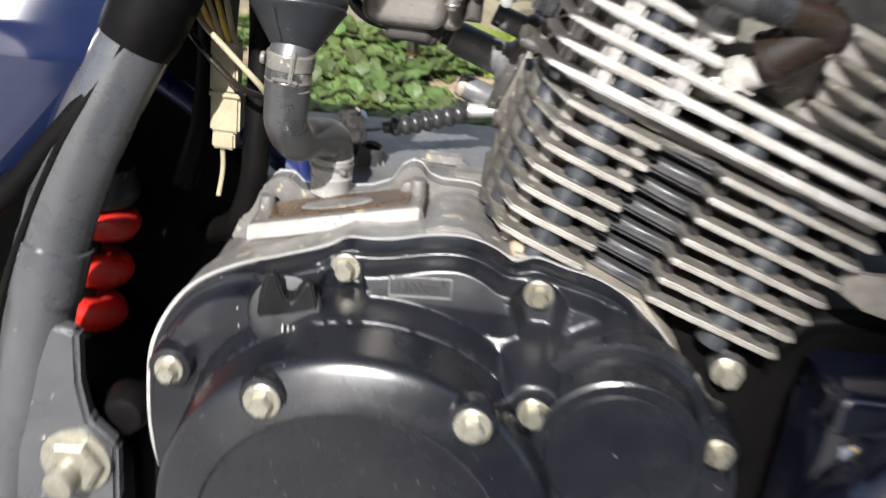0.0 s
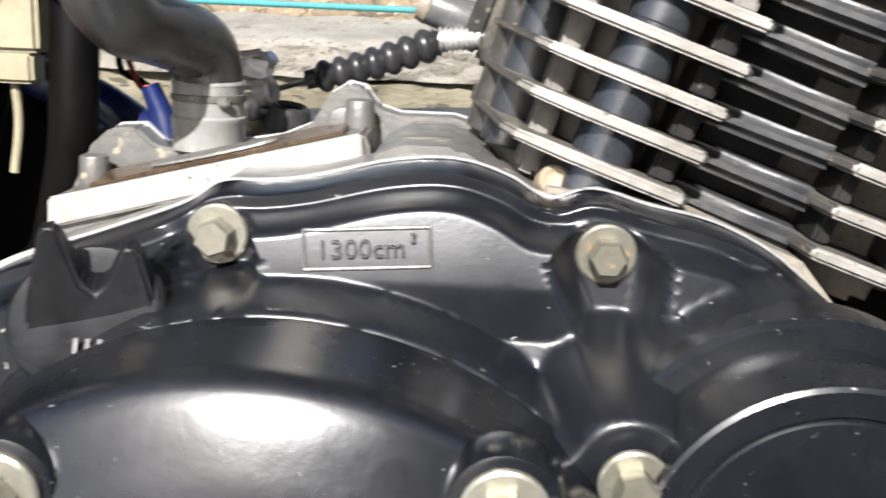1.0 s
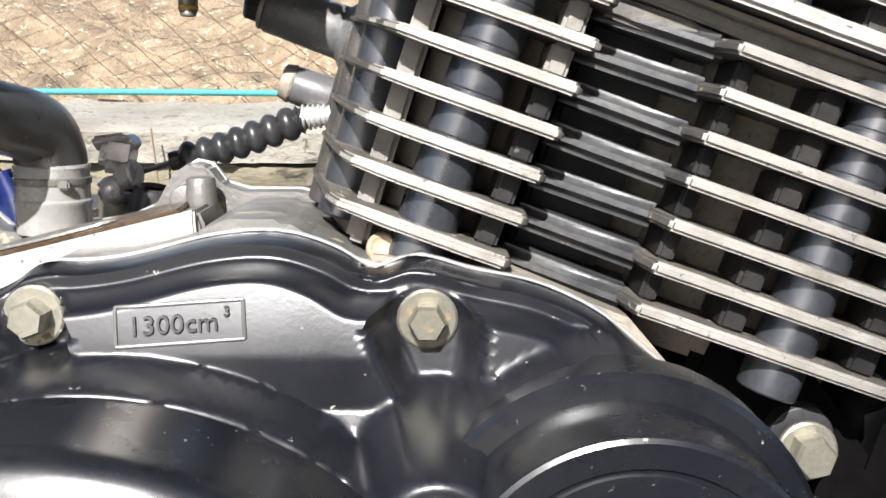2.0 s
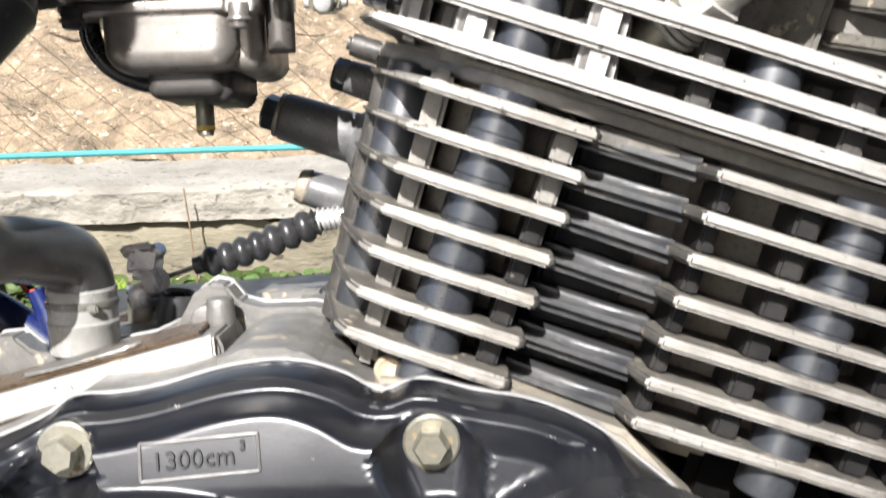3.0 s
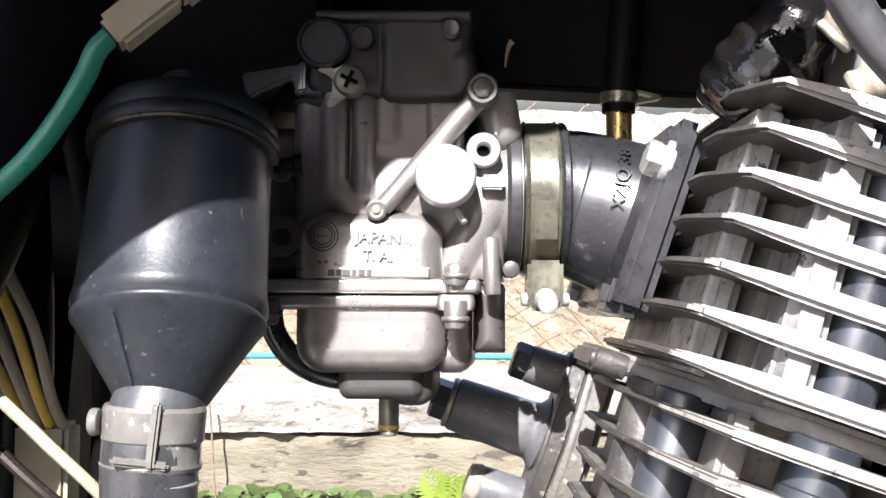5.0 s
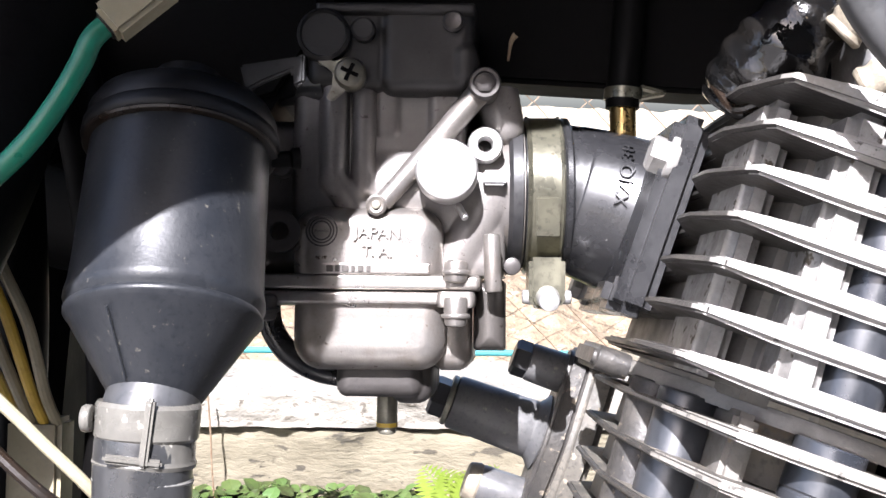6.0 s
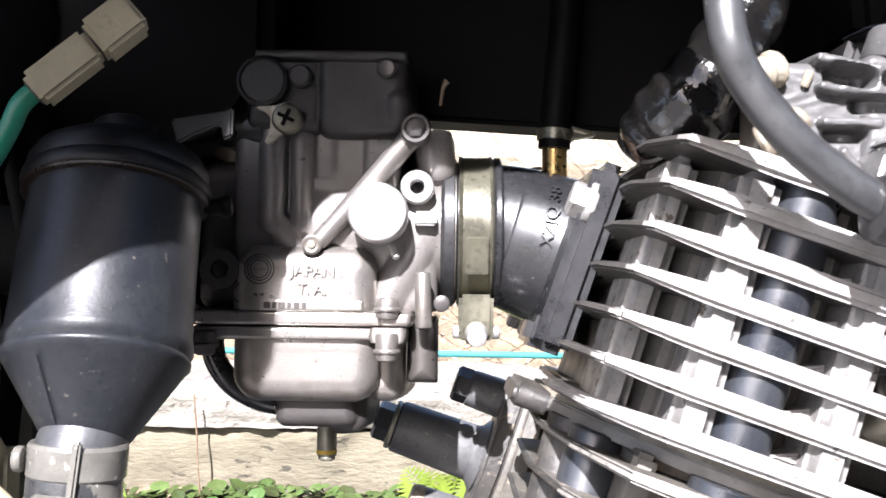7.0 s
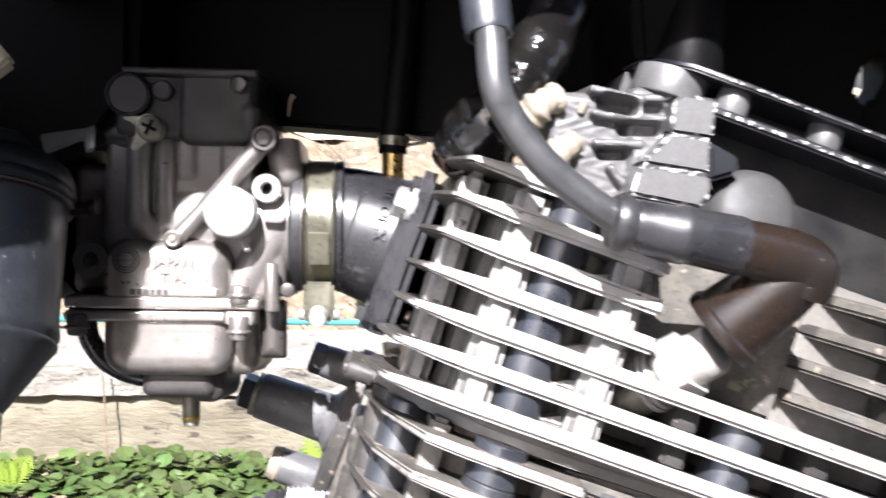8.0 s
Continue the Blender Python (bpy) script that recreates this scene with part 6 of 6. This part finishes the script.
part("collar", lathe([(0, 0), (.0225, 0), (.0235, .002), (.0235, .006), (.0205, .010), (.0190, .018), (0, .018)], S1, sd, 36), RUBBER, shock, "black upper collar")
part("damper_rod", rod(S0, S1, .0090), VOID_BLACK, shock)
swing = thing("swingarm_pivot", (-.10, .50, .40), "black swingarm pivot casting", "swingarm")
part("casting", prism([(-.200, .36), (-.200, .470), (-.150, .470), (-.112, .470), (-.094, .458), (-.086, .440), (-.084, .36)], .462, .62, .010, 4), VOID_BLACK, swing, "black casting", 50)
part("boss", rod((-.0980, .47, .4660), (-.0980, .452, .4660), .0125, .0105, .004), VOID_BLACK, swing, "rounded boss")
panel = thing("side_panel", (-.2, .45, .6), "glossy dark blue side panel reflecting the sky", "body panel")
PANEL_EDGE = [(.548, -.178), (.563, -.158), (.583, -.140), (.604, -.123), (.624, -.107), (.648, -.0905), (.690, -.074), (.800, -.060)]


def panel_y(z, x=-.105):
    """Upright below a crease, turned to the sky above it."""
    over = max(0.0, z - .636)
    bend = over * over / (over + .001)
    return .4370 + .488 * bend + .163 * (x + .12) * min(1.0, bend / .012)


def panel_skin():
    """A bowed sheet: its lower part upright, its upper part turned to the sky."""
    bm = bmesh.new()
    layers = []
    for thick in (0.0, .004):
        rows = []
        for z in np.r_[np.linspace(.548, .633, 20), np.linspace(.635, .650, 16), np.linspace(.655, .800, 24)]:
            edge = float(np.interp(z, [p[0] for p in PANEL_EDGE], [p[1] for p in PANEL_EDGE]))
            rows.append([bm.verts.new((-.32 + (edge + .32) * k / 24, panel_y(z, -.32 + (edge + .32) * k / 24) + thick + .012 * (k / 24) ** 12, z)) for k in range(25)])
        layers.append(rows)
    for rows in layers:
        for p, q in zip(rows, rows[1:]):
            for k in range(24):
                bm.faces.new((p[k], p[k + 1], q[k + 1], q[k]))
    f, g = layers
    for p, q, u, v in [(f[i][24], f[i + 1][24], g[i + 1][24], g[i][24]) for i in range(59)] + [(f[i][0], f[i + 1][0], g[i + 1][0], g[i][0]) for i in range(59)] + [(f[j][k], f[j][k + 1], g[j][k + 1], g[j][k]) for j in (0, 59) for k in range(24)]:
        bm.faces.new((p, q, u, v))
    bmesh.ops.recalc_face_normals(bm, faces=bm.faces)
    return bm


part("skin", panel_skin(), PANEL_BLUE, panel, "glossy dark blue skin", 50)
part("edge", tube([(x + .003, .005 + panel_y(z, x), z - .002) for z, x in PANEL_EDGE], .0050, 12), VOID_BLACK, panel, "black edge trim")
airbox = thing("air_box", (-.12, .60, .45), "matt black plastic air box", "air box")
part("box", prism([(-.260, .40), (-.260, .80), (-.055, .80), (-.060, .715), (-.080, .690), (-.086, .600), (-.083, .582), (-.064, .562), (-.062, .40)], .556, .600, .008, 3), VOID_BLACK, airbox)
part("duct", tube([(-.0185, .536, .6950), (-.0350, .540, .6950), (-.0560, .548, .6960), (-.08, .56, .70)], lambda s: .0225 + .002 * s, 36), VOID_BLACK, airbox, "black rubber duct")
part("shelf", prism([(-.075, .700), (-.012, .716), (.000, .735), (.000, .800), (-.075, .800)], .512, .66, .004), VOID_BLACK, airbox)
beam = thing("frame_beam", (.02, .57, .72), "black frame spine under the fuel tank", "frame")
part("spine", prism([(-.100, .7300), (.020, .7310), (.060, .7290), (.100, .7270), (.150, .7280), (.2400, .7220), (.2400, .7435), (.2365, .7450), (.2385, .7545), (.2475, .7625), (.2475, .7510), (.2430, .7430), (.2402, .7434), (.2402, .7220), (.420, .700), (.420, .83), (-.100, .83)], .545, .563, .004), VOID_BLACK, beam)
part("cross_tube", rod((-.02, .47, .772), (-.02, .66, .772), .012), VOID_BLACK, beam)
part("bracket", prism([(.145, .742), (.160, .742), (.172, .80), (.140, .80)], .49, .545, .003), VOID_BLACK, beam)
tank = thing("fuel_tank", (.15, .52, .79), "dark blue gloss fuel tank above the engine", "fuel tank")


def side_loft(profile, x0, x1, bevel):
    """A profile of (y, z), drawn along x."""
    bm = prism(profile, x0, x1, bevel, 3)
    return moved(bm, Matrix(((0, 1, 0, 0), (1, 0, 0, 0), (0, 0, 1, 0), (0, 0, 0, 1))))


part("shell", side_loft([(.428, .812), (.405, .850), (.412, .920), (.460, .965), (.530, .978), (.600, .965), (.648, .920), (.655, .850), (.632, .790), (.585, .775), (.490, .785)], -.09, .46, .012), PANEL_BLUE, tank, "", 50)
# Unseen shroud, its outline cut to throw shade on canister and carburettor.
part("shadow_shroud", prism([(-.080, .738), (-.064, .738), (-.0415, .7545), (-.0300, .767), (-.0235, .780), (-.0210, .800), (-.0175, .813), (-.0120, .826), (-.0040, .834), (.030, .836), (.044, .847), (.450, .848), (.450, .900), (-.080, .900)], .345, .425, .008, 3), PANEL_BLUE, tank, "unseen dark blue shroud cut to cast shade", 50)
seat = thing("seat", (-.2, .53, .80), "black seat behind the tank", "seat")
part("cushion", side_loft([(.44, .80), (.43, .84), (.46, .88), (.60, .88), (.63, .84), (.62, .80)], -.45, -.095, .015), VOID_BLACK, seat, "", 50)
exhaust = thing("exhaust_pipe", (.23, .42, .40), "glossy dark exhaust header pipe in front of the engine", "exhaust")
part("pipe", tube([(.215, .53, .610), (.2600, .500, .602), (.2900, .455, .575), (.2640, .425, .530), (.2300, .412, .490), (.2180, .410, .420), (.200, .41, .34)], .0290, 40), GUARD, exhaust)
front = thing("front_frame", (.26, .55, .34), "black engine mounts and frame in front of the crankcase", "frame")
# Plain black mass that fills the dark area ahead of the crankcase.
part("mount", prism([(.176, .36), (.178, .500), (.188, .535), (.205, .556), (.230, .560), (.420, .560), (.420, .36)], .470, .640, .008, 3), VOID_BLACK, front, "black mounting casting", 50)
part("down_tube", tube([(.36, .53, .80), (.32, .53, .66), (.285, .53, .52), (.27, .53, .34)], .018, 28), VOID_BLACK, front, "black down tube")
part("bracket_plate", prism([(.2055, .578), (.2095, .5865), (.222, .5860), (.260, .590), (.260, .560), (.2190, .5700)], .452, .458, .001), COLUMN, front, "dusty grey bracket plate")
fairing = thing("engine_guard", (.26, .43, .40), "glossy dark blue engine guard with yellow and grey stickers", "body panel")
part("shell", relief([raised(pad(.2790, .4500, .0760, .0985, .0200), .4180, .0160), raised(pad(.2790, .5390, .0740, .0100, .0060), .4150, .0050)], (.190, .340, .380, .552), .452, .001), GUARD, fairing, "glossy dark blue shell", 50)
part("sticker", prism([(.2125, .5240), (.2180, .5262), (.2320, .5240), (.2440, .5000), (.2300, .4850), (.2160, .5040)], .41760, .41800, 0), STICKER_GREY, fairing, "grey sticker")
part("sticker", prism([(.2160, .5255), (.2310, .5235), (.2230, .5190)], .41700, .41740, 0), STICKER_YELLOW, fairing, "yellow sticker flash")
part("sticker", prism([(.2400, .5170), (.2440, .5000), (.2380, .4900), (.2260, .5060)], .41700, .41740, 0), STICKER_YELLOW, fairing, "yellow sticker flash")
